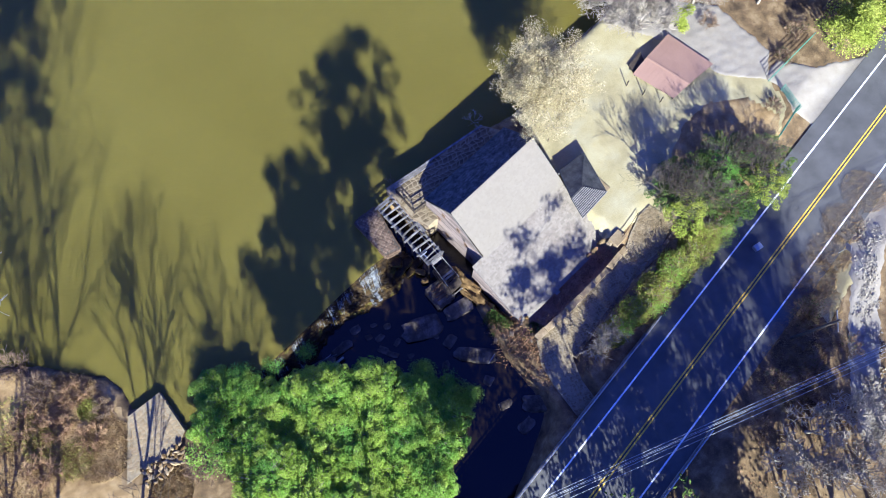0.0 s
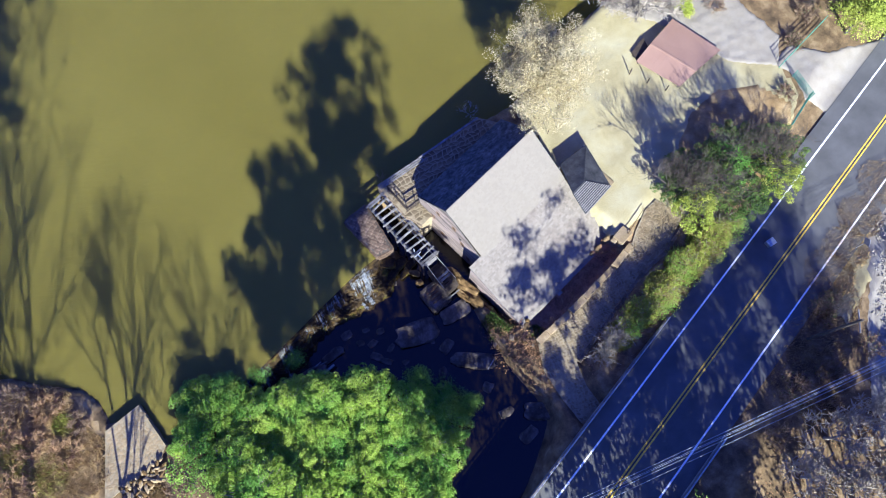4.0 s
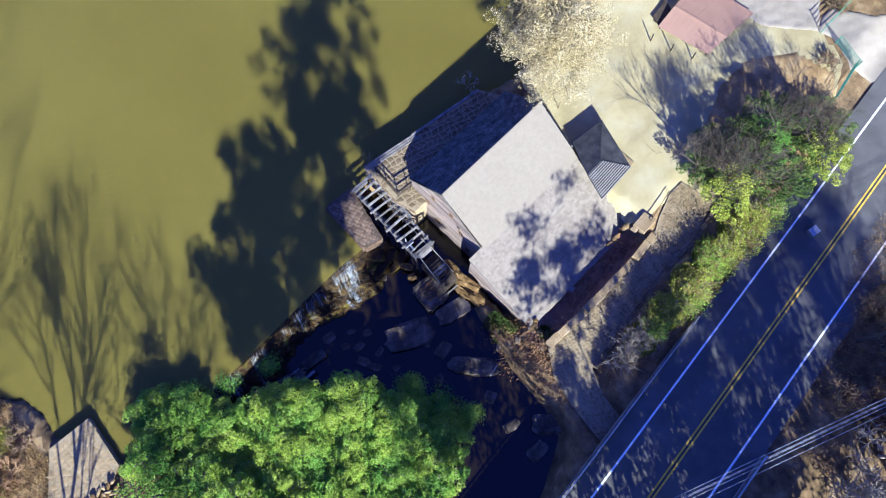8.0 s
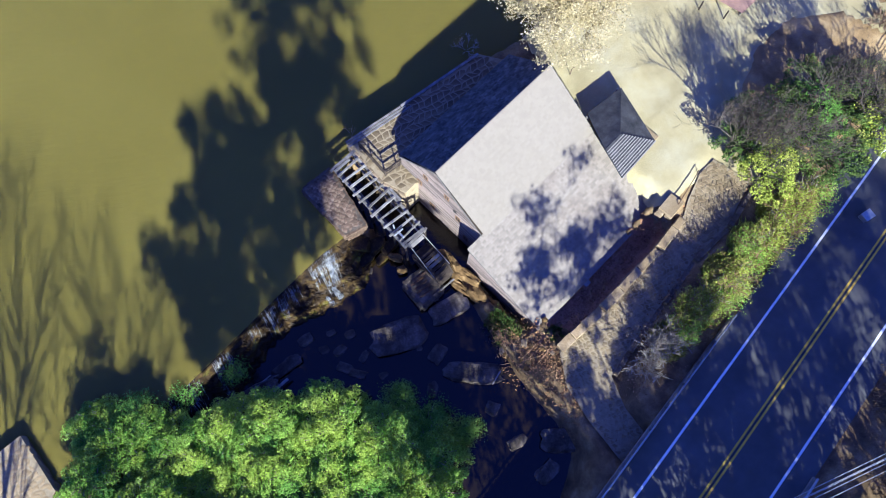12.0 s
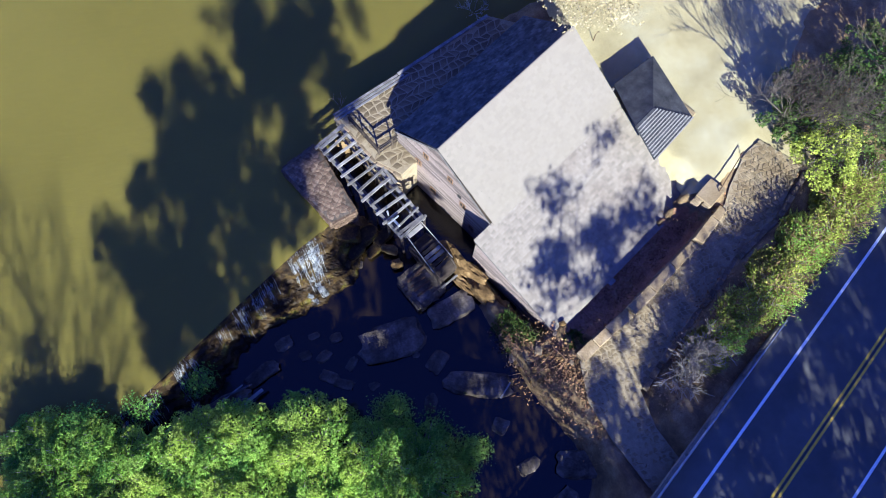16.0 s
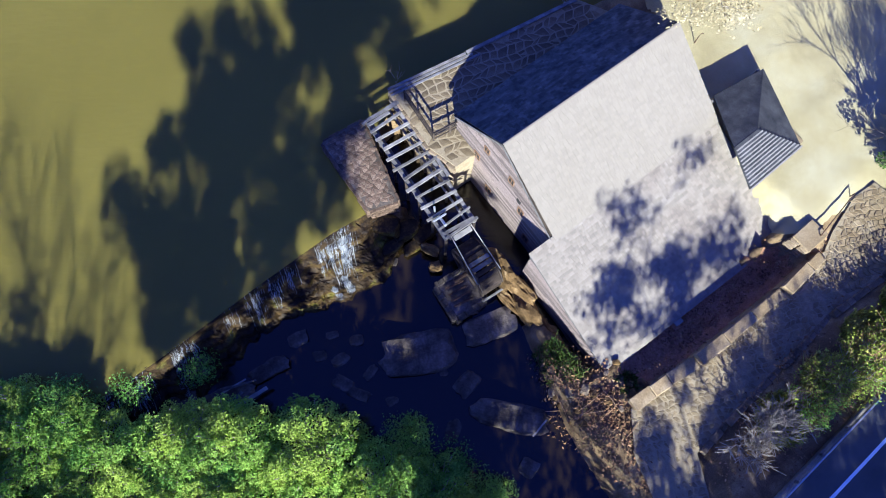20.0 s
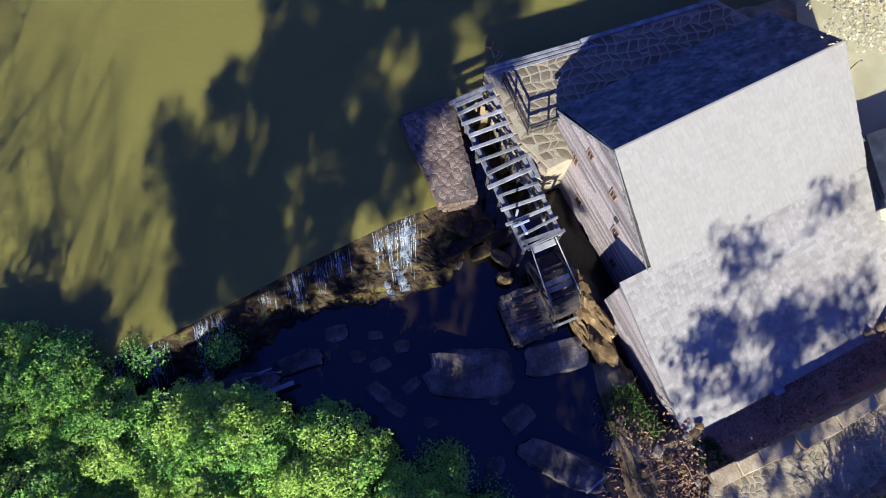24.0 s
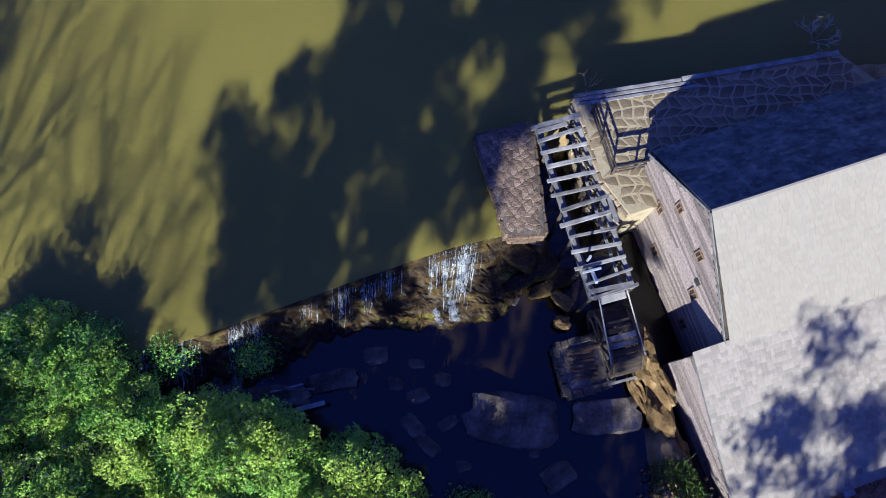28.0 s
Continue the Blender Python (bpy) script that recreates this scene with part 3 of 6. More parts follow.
def land_height(px, py):
    px, py = np.asarray(px, float), np.asarray(py, float)
    off = (px - ROAD_P.x) * ROAD_N.x + (py - ROAD_P.y) * ROAD_N.y
    along = (px - ROAD_P.x) * ROAD_D.x + (py - ROAD_P.y) * ROAD_D.y
    h = np.full(px.shape, PLAZA_Z)
    west = smooth01((3 - px) / 14)
    h = h * (1 - west) + (0.28 + 0.015 * np.maximum(0, -py - 15)) * west
    # the flagstone walk drops towards the creek
    drop = smooth01((33.5 - px) / 12) * smooth01((-12 - py) / 4) * (1 - west)
    h = h * (1 - drop) + (-0.35) * drop
    h = h + 0.16 * wave(px, py, 3, 9) + 0.07 * wave(px, py, 5, 2.5)
    road = smooth01((3.2 - np.maximum(-2.0 - off, off - 8.4)) / 3.2)
    h = h * (1 - road) + (ROAD_Z - 0.12) * road
    far = smooth01((off - 8.6) / 6)
    h = h * (1 - far) + (0.25 + 0.25 * wave(px, py, 8, 11)) * far
    beyond = smooth01((np.hypot(px - 15, py + 10) - 75) / 60)
    h = h + beyond * (3 + 4 * wave(px, py, 12, 60))
    pit = smooth01(0.5 - poly_sd(px, py, PIT) / 1.0)
    h = h * (1 - pit) - 1.05 * pit
    cellar = smooth01((0.1 - poly_sd(px, py, CELLAR)) / 0.6)
    h = h * (1 - cellar) - 2.6 * cellar
    walk_t = np.clip(((35.8 - px) * 0.77 + (-13.5 - py) * 0.64) / 19, 0, 1)
    wk = smooth01((0.7 - poly_sd(px, py, WALK)) / 0.7)
    h = np.where(pit > 0.3, h, h * (1 - wk) + (1.28 - 1.75 * walk_t - 0.16) * wk)
    race = smooth01((0.35 - poly_sd(px, py, RACE)) / 0.7)
    h = h * (1 - race) - 2.75 * race
    creek = smooth01((1.3 - poly_sd(px, py, CREEK)) / 2.0)
    h = h * (1 - creek) + (-2.95 + 0.25 * wave(px, py, 21, 3)) * creek
    band = smooth01((0.6 - poly_sd(px, py, DAM_BAND)) / 0.8)
    h = np.where(h > -1.6, h * (1 - band) - 1.6 * band, h)
    pond = smooth01((0.25 - poly_sd(px, py, POND)) / 0.9)
    h = h * (1 - pond) - 1.3 * pond
    return h


def ground_z(x, y):
    return float(land_height(np.array([x]), np.array([y]))[0])


xs = np.concatenate([np.arange(-900, -120, 60), np.arange(-120, -36, 6), np.arange(-36, 80, 0.5), np.arange(80, 140, 5), np.arange(140, 1000, 60)])
ys = np.concatenate([np.arange(-900, -120, 60), np.arange(-120, -50, 5), np.arange(-50, 24, 0.5), np.arange(24, 130, 6), np.arange(130, 1000, 60)])
gx, gy = np.meshgrid(xs, ys, indexing="ij")
gz = land_height(gx, gy)
nx, ny = gx.shape
ii, jj = np.meshgrid(np.arange(nx - 1), np.arange(ny - 1), indexing="ij")
quad = np.stack([ii * ny + jj, (ii + 1) * ny + jj, (ii + 1) * ny + jj + 1, ii * ny + jj + 1], -1).reshape(-1, 4)
ground_me = bpy.data.meshes.new("ground")
ground_me.from_pydata(np.stack([gx, gy, gz], -1).reshape(-1, 3).tolist(), [], quad.tolist())
ground_me.polygons.foreach_set("use_smooth", [True] * len(ground_me.polygons))
ground_me.materials.append(M["leaf_litter"])
tagged(new("ground", ground_me), "brown leaf litter and dry winter ground round the mill", "ground", kind="structure")

solo("water", poly_bm(POND, 0.0, 0.1), M["pond"], "still muddy olive-green mill pond in low sun", "water", kind="structure")
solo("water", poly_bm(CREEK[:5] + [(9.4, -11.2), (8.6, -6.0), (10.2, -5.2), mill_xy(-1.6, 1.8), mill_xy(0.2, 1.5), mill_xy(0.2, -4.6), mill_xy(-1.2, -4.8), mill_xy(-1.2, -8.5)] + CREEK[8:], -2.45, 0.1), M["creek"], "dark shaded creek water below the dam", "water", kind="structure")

# ---------------------------------------------------------------- road
ROAD_S = (-90, 150)


def strip_bm(s0, s1, o0, o1, z, thick):
    return poly_bm([road_at(s0, o0)[:2], road_at(s1, o0)[:2], road_at(s1, o1)[:2], road_at(s0, o1)[:2]], z, thick)


road = solo("road", strip_bm(*ROAD_S, -1.6, 8.2, ROAD_Z, 0.55), M["asphalt"], "worn grey two-lane asphalt road", "road", kind="structure")
for o, w, mt, nm in ((0, 0.13, "paint_white", "edge_line"), (6.7, 0.13, "paint_white", "edge_line"), (3.22, 0.11, "paint_yellow", "centre_line"), (3.52, 0.11, "paint_yellow", "centre_line"), (3.37, 0.09, "seal", "joint_seal")):
    part(nm, strip_bm(*ROAD_S, o - w * 0.6, o + w * 0.6, ROAD_Z + 0.006, 0.005), M[mt], road, "painted road line")

# ---------------------------------------------------------------- lawn, drive and walk
LAWN = [(24.5, 1.2), (27.5, 3.4), (32.2, 7.6), (37, 10.6), (46, 10), (52, 3), (53.2, -4), (50.5, -8), (45, -12), (38.0, -14.5), (36.2, -13.0), (33.6, -12.9), (32.3, -13.9), (30.9, -14.1), (29.6, -13.5), (28.5, -12.6), (27.5, -8), (26.4, -3.2)]
YARD = [(36.8, 10.5), (40, 13), (50, 9.5), (53.5, 3), (52.2, -0.3), (47.5, 1.2), (45.5, 4.5)]
DRIVE = [(52.2, -0.3), (53.3, -1.4), (54.0, -4.4), (55.3, -5.2), (56.2, -7.6), (66.5, 0.2), (64.0, 0.6), (58.0, -0.2), (54, 1.5)]


def drape(name, outline, lift, mat, label, category, step=0.5, kind="structure"):
    """A sheet inside an outline that follows the ground a little above it."""
    x0, x1 = min(p[0] for p in outline), max(p[0] for p in outline)
    y0, y1 = min(p[1] for p in outline), max(p[1] for p in outline)
    ax, ay = np.arange(math.floor(x0), x1 + 1, step), np.arange(math.floor(y0), y1 + 1, step)
    px, py = np.meshgrid(ax, ay, indexing="ij")
    sd = poly_sd(px, py, outline) + 0.25 * wave(px, py, 31, 2.2)
    pz = land_height(px, py) + lift - 0.45 * smooth01(sd / 0.5)
    n = px.shape[1]
    faces = [(i * n + j, (i + 1) * n + j, (i + 1) * n + j + 1, i * n + j + 1) for i in range(px.shape[0] - 1) for j in range(n - 1)
             if min(sd[i, j], sd[i + 1, j], sd[i, j + 1], sd[i + 1, j + 1]) < 0.3]
    me = raw_mesh(name, np.stack([px, py, pz], -1).reshape(-1, 3), faces, mat, True)
    return tagged(new(name, me), label, category, kind=kind)


drape("ground", LAWN, 0.05, M["drygrass"], "bleached yellow-green winter lawn beside the mill", "lawn")
drape("ground", [(38.5, -12.5), (38.2, -9.6), (39.6, -6.6), (42.0, -3.4), (45.6, -1.6), (49.6, -2.0), (52.0, -4.4), (51.4, -8.2), (47.0, -11.6), (42.0, -13.4)], 0.075, M["straw"], "straw-brown leaf litter under the roadside trees", "leaf litter")
drape("ground", YARD, 0.1, M["gravel"], "pale sunlit gravel yard round the shed", "gravel yard", 0.25)
drape("pavement", DRIVE, 0.1, M["gravel"], "pale concrete drive mouth meeting the road", "driveway", 0.25)
drape("ground", [(68, -9.5), (59.5, -13.5), (55.8, -17), (53.3, -22), (50.8, -28), (49.2, -33), (48.4, -38), (51, -38), (52.2, -33), (54.2, -28), (56.8, -22), (59.5, -17.5), (70, -13)], 0.05, M["gravel"],
      "pale stony track beyond the road", "gravel track")
drape("ground", [(47.4, -22.6), (51, -20.4), (59, -14.6), (70, -6), (72, -9), (60, -19), (53, -23.5), (49, -27)], 0.03, M["drygrass"], "bleached dry grass verge", "grass verge")

drape("ground", PIT, 0.03, M["soil_dark"], "dark red-brown leafy soil in the pit beside the mill", "soil")

# ---------------------------------------------------------------- mill
mill = thing("mill_house", "old timber watermill with pale shake roof and weathered clapboard gable", "mill", at=MILL_AT, rz=MILL_RZ)
RIDGE_Z, EAVE_L, EAVE_LZ, STEP_Y, STEP_Z, EAVE_R, EAVE_RZ = 5.2, 3.6, 2.5, -4.65, 2.05, -11.75, -0.75
LEN = 11.25


def mill_roof_z(y):
    if y >= 0:
        return RIDGE_Z + (EAVE_LZ - RIDGE_Z) * y / EAVE_L
    if y >= STEP_Y:
        return RIDGE_Z + (STEP_Z - RIDGE_Z) * y / STEP_Y
    return STEP_Z + (EAVE_RZ - STEP_Z) * (y - STEP_Y) / (EAVE_R - STEP_Y)


def slope_bm(x0, x1, ya, za, yb, zb, thick=0.12):
    bm = bmesh.new()
    vs = [bm.verts.new(c) for c in ((x0, ya, za), (x1, ya, za), (x1, yb, zb), (x0, yb, zb))]
    lo = [bm.verts.new((v.co.x, v.co.y, v.co.z - thick)) for v in vs]
    bm.faces.new(vs)
    bm.faces.new(lo[::-1])
    for k in range(4):
        j = (k + 1) % 4
        bm.faces.new((vs[j], vs[k], lo[k], lo[j]))
    bmesh.ops.recalc_face_normals(bm, faces=bm.faces[:])
    return bm


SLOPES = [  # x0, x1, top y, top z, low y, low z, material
    # pond slope, with its shade put into the shake colour
    (0.0, LEN, 0.0, RIDGE_Z, EAVE_L, EAVE_LZ, "shake_shaded"),
    (0.0, LEN, 0.0, RIDGE_Z, STEP_Y - 0.15, STEP_Z - 0.1, "shake_pale"),
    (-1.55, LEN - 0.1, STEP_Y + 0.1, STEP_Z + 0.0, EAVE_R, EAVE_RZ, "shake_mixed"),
]
roof = part("roof", slope_bm(*SLOPES[0][:6]), M["dark_wood"], mill, "steep pitched wooden shake roof")
for sl in SLOPES[1:]:
    part("roof_deck", slope_bm(*sl[:6]), M["dark_wood"], roof)


def wall_bm(x, y0, y1, z0, thick=0.16, n=10, top=None):
    """A wall across the mill at x from y0 to y1, cut to the roofline."""
    bm = bmesh.new()
    ysamp = sorted({y0, y1, *[v for v in (0.0, STEP_Y) if min(y0, y1) < v < max(y0, y1)]})
    for xx in (x, x + thick):
        vs = [bm.verts.new((xx, yy, z0)) for yy in ysamp] + [bm.verts.new((xx, yy, (top if top is not None else mill_roof_z(yy) - 0.13))) for yy in reversed(ysamp)]
        bm.faces.new(vs)
    bm.verts.ensure_lookup_table()
    n = len(bm.verts) // 2
    for k in range(n):
        j = (k + 1) % n
        bm.faces.new((bm.verts[k], bm.verts[j], bm.verts[j + n], bm.verts[k + n]))
    bmesh.ops.recalc_face_normals(bm, faces=bm.faces[:])
    return bm



def batter(z):
    """How far the old creek-side walls lean out at height z."""
    return 0.045 * max(0.0, 5.0 - z)


def lean_out(bm):
    for vert in bm.verts:
        vert.co.x -= batter(vert.co.z)
    return bm


part("wall", lean_out(wall_bm(0.03, 3.3, STEP_Y, -2.9)), M["dark_wood"], mill)
part("wall", wall_bm(LEN - 0.3, 3.3, STEP_Y, -2.6), M["clapboard"], mill)
part("wall", lean_out(wall_bm(-1.26, STEP_Y, -11.5, -3.2)), M["dark_wood"], mill)
part("wall", wall_bm(LEN - 0.4, STEP_Y, -11.5, -2.6), M["clapboard"], mill)
part("wall", box_bm(LEN - 0.4, 0.16, 4.9, pose(LEN / 2, 3.3, -0.1)), M["clapboard"], mill)
part("wall", box_bm(LEN + 0.9, 0.16, 2.2, pose(LEN / 2 - 0.8, -11.45, -2.0)), M["dark_wood"], mill)
part("wall", box_bm(1.3, 0.16, 4.2, pose(-0.7, STEP_Y - 0.1, -0.35)), M["dark_wood"], mill)
# clapboards of the pond gable and of the lower wing
def clap_mesh(length, seed):
    bm = box_bm(0.028, length, 0.225, None, 0.006)
    rnd = random.Random(seed)
    for vert in bm.verts:
        vert.co += Vector((rnd.uniform(-0.006, 0.006), rnd.uniform(-0.03, 0.03), rnd.uniform(-0.012, 0.012)))
    return mesh_of(bm, "clapboard", M["clapboard"])


def clad(x, ya, yb, z0, z1, seed):
    z, k = z0, 0
    rnd = random.Random(seed)
    while z < z1:
        top = z + 0.11 + 0.2
        lo, hi = min(ya, yb), max(ya, yb)
        y = lo
        span = [yy for yy in np.arange(lo, hi, 0.1) if mill_roof_z(yy) - 0.14 > top]
        if len(span) > 3:
            a, b = span[0], span[-1] + 0.1
            cuts = [a] + ([a + (b - a) * rnd.uniform(0.3, 0.7)] if b - a > 3 else []) + [b]
            for c0, c1 in zip(cuts, cuts[1:]):
                ob = part("clapboard", clap_mesh(c1 - c0 - 0.012, k * 7 + seed), None, mill)
                ob.matrix_basis = pose(x - batter(z), (c0 + c1) / 2, z + 0.11, 0, rnd.uniform(4.5, 7), 0)
                k += 1
        z += 0.195


clad(0.0, 3.38, STEP_Y, -2.8, 5.0, 3)
clad(-1.3, STEP_Y - 0.1, -11.5, -3.0, 1.8, 5)
for k in range(9):
    y = STEP_Y - 0.3 - 0.82 * k
    part("outrigger", beam_bm((-1.54, y, mill_roof_z(y) - 0.2), (-1.2, y, mill_roof_z(y) - 0.2), 0.08, 0.1), M["old_wood"], mill)

# rake boards along both slopes, at the pond gable
for nm, a, b in (("rake_board", (-0.05, 0.0, RIDGE_Z - 0.1), (-0.17, EAVE_L, EAVE_LZ - 0.1)), ("rake_board", (-0.05, 0.0, RIDGE_Z - 0.1), (-0.19, STEP_Y, STEP_Z - 0.1)),
                 ("rake_board", (-1.56, STEP_Y, STEP_Z - 0.1), (-1.56, EAVE_R, EAVE_RZ - 0.1))):
    part(nm, beam_bm(a, b, 0.035, 0.16), M["old_wood"], mill, "weathered grey rake board")
part("fascia", beam_bm((-1.55, EAVE_R - 0.02, EAVE_RZ - 0.1), (LEN - 0.1, EAVE_R - 0.02, EAVE_RZ - 0.1), 0.035, 0.17), M["white_wood"], mill, "bleached pale eave board")
part("ridge_cap", beam_bm((-0.02, 0.0, RIDGE_Z + 0.05), (LEN + 0.02, 0.0, RIDGE_Z + 0.05), 0.11, 0.05), M["shake_pale"], mill, "pale wooden ridge cap")

# small windows of the gable
for k, (y, z, w, h) in enumerate([(1.5, 1.3, 0.4, 0.6), (0.9, 3.0, 0.35, 0.5), (-1.15, 2.9, 0.35, 0.55), (0.15, -0.9, 0.4, 0.6), (-2.35, 1.0, 0.4, 0.65), (-3.3, -1.2, 0.4, 0.7)]):
    off = -batter(z)
    win = part("window", box_bm(0.05, w, h, pose(off - 0.01, y, z)), M["black"], mill, "small dark unglazed window in the gable")
    for s in (-1, 1):
        part("frame", box_bm(0.06, 0.05, h + 0.1, pose(off - 0.04, y + s * (w / 2 + 0.02), z), 0.008), M["brown_wood"], win)
        part("frame", box_bm(0.06, w, 0.05, pose(off - 0.04, y, z + s * (h / 2 + 0.02)), 0.008), M["brown_wood"], win)
    part("muntin", box_bm(0.05, 0.035, h, pose(off - 0.035, y, z)), M["brown_wood"], win)
part("door_gap", box_bm(0.05, 0.3, 0.4, pose(-batter(1.8) - 0.02, -2.0, 1.8)), M["black"], mill, "dark opening where boards are missing")
part("brace", beam_bm((-0.9, -5.0, -0.5), (-2.3, -5.2, -2.3), 0.09, 0.09), M["old_wood"], mill)


def shingles(sl, seed, near=None, mat=None, expo=0.19, lift=0.0):
    """Wooden shakes, course by course. Those for which near() holds become parts, the rest one mesh."""
    x0, x1, ya, za, yb, zb, m = sl
    mat = mat or M[m]
    rnd = random.Random(seed)
    top, low = Vector((0, ya, za)), Vector((0, yb, zb))
    d = low - top
    run = d.length
    d.normalize()
    n = Vector((1, 0, 0)).cross(d)
    if n.z < 0:
        n = -n
    verts, faces, got = [], [], 0
    rows = int(run / expo)
    for r in range(rows + 1):
        x = x0 + rnd.uniform(-0.12, 0.0)
        while x < x1:
            w = rnd.uniform(0.14, 0.34)
            a, b = max(x, x0 - 0.02), min(x + w - 0.008, x1 + 0.02)
            x += w
            if b - a < 0.05:
                continue
            s1 = min((r + 1) * expo + rnd.uniform(-0.02, 0.03), run + 0.05)
            s0 = max(0, s1 - expo * 1.55)
            t = rnd.uniform(0.018, 0.034)
            base = top + n * (0.012 + lift)
            tilt = rnd.uniform(0.0, 0.004)
            vs = []
            for s, hgt in ((s0, 0.004), (s1, 0.03 + tilt)):
                for xx in (a, b):
                    p = base + d * s + n * hgt
                    vs += [Vector((xx, p.y, p.z)), Vector((xx, p.y, p.z)) - n * min(t, 0.02 + hgt)]
            fs = [(0, 2, 6, 4), (1, 5, 7, 3), (4, 6, 7, 5), (0, 4, 5, 1), (2, 3, 7, 6), (0, 1, 3, 2)]
            if near and got < 300 and near((a + b) / 2, (top + d * s1).y):
                c = (vs[0] + vs[6]) / 2
                ob = part("shingle", raw_mesh("shingle", [v - c for v in vs], fs, mat), None, roof)
                ob.matrix_basis = Matrix.Translation(c)
                got += 1
            else:
                k = len(verts)
                verts += vs
                faces += [tuple(i + k for i in f) for f in fs]
    ob = part("shingles", raw_mesh("shingles", verts, faces, mat), None, roof)
    tagged(ob, kind="stuff")


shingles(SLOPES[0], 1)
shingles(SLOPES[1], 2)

# porch on the far gable
porch = thing("porch", "small hipped porch with dark weathered shake courses against the mill", "porch", at=(15.56, -10.02, 0.0), rz=MILL_RZ)
PZ, PR = 2.3, 3.2
NE, SE, SW, NW, PM, PA = (15.17, -3.72, PZ), (13.63, -8.22, PZ), (9.82, -8.41, PZ - 0.05), (11.85, -3.34, PZ), (10.15, -6.27, PR), (11.83, -6.24, PR)


def face_slab(pts, thick=0.07):
    bm = bmesh.new()
    pts = [Vector(p) for p in pts]
    n = (pts[1] - pts[0]).cross(pts[2] - pts[0]).normalized()
    if n.z < 0:
        n = -n
    a = [bm.verts.new(p) for p in pts]
    b = [bm.verts.new(p - n * thick) for p in pts]
    bm.faces.new(a)
    bm.faces.new(b[::-1])
    for k in range(len(a)):
        j = (k + 1) % len(a)
        bm.faces.new((a[j], a[k], b[k], b[j]))
    bmesh.ops.recalc_face_normals(bm, faces=bm.faces[:])
    return bm


part("roof", face_slab([SW, SE, PA, PM]), M["shake_dark"], porch)
part("roof", face_slab([SE, NE, PA]), M["shake_dark"], porch)
part("roof", face_slab([NE, NW, PM, PA]), M["shake_dark"], porch)


def courses(a0, a1, b0, b1, n, name="shake_course"):
    """Overlapping courses between the eave a0-a1 and the top b0-b1."""
    a0, a1, b0, b1 = map(Vector, (a0, a1, b0, b1))
    nrm = (a1 - a0).cross(b0 - a0).normalized()
    nrm = nrm if nrm.z > 0 else -nrm
    for k in range(n):
        f, g = k / n, min(1, (k + 1.25) / n)
        p, q, r, s = a0.lerp(b0, f), a1.lerp(b1, f), a1.lerp(b1, g), a0.lerp(b0, g)
        part(name, face_slab([p + nrm * 0.085, q + nrm * 0.085, r + nrm * 0.012, s + nrm * 0.012], 0.02), M["shake_dark"], porch)


courses(SW, SE, PM, PA, 12)
# Added pale strips put the sunlit butt edges of the courses into colour.
pn = (Vector(SE) - Vector(SW)).cross(Vector(PM) - Vector(SW)).normalized()
for k in range(12):
    f = k / 12
    part("butt_strip", beam_bm(Vector(SW).lerp(Vector(PM), f) + pn * 0.1, Vector(SE).lerp(Vector(PA), f) + pn * 0.1, 0.075, 0.02, 0), M["white_wood"], porch, "pale strip standing for sunlit shake butts")
for c in (NE, SE, (11.9, -3.6, PZ), (11.9, -8.0, PZ)):
    part("post", beam_bm((c[0] - 0.25, c[1] * 0.97, PLAZA_Z - 0.15), (c[0] - 0.25, c[1] * 0.97, PZ - 0.05), 0.13, 0.13), M["old_wood"], porch)
part("floor", box_bm(3.2, 4.6, 0.22, pose(13.0, -5.8, PLAZA_Z + 0.05), 0.02), M["flagstone"], porch)


# ---------------------------------------------------------------- stonework
def cells(outline, size, seed, jitter=0.3):
    """Irregular paving cells inside an outline, as lists of corners."""
    rnd = random.Random(seed)
    x0, y0 = min(p[0] for p in outline), min(p[1] for p in outline)
    x1, y1 = max(p[0] for p in outline), max(p[1] for p in outline)
    nx_, ny_ = int((x1 - x0) / size) + 3, int((y1 - y0) / size) + 3
    ang = rnd.uniform(0, 1.2)
    ca, sa = math.cos(ang), math.sin(ang)
    cx, cy = (x0 + x1) / 2, (y0 + y1) / 2
    big = int(max(nx_, ny_) * 0.75) + 1
    pt = {}
    for i in range(-big, big + 1):
        for j in range(-big, big + 1):
            u, v = (i + 0.5 * (j % 2)) * size + rnd.uniform(-jitter, jitter) * size, j * size * 0.9 + rnd.uniform(-jitter, jitter) * size
            pt[i, j] = (cx + ca * u - sa * v, cy + sa * u + ca * v)
    out = []
    for i in range(-big, big):
        for j in range(-big, big):
            q = [pt[i, j], pt[i + 1, j], pt[i + 1, j + 1], pt[i, j + 1]]
            mx, my = sum(p[0] for p in q) / 4, sum(p[1] for p in q) / 4
            if float(poly_sd(np.array([mx]), np.array([my]), outline)[0]) < -size * 0.35:
                out.append(q)
    return out


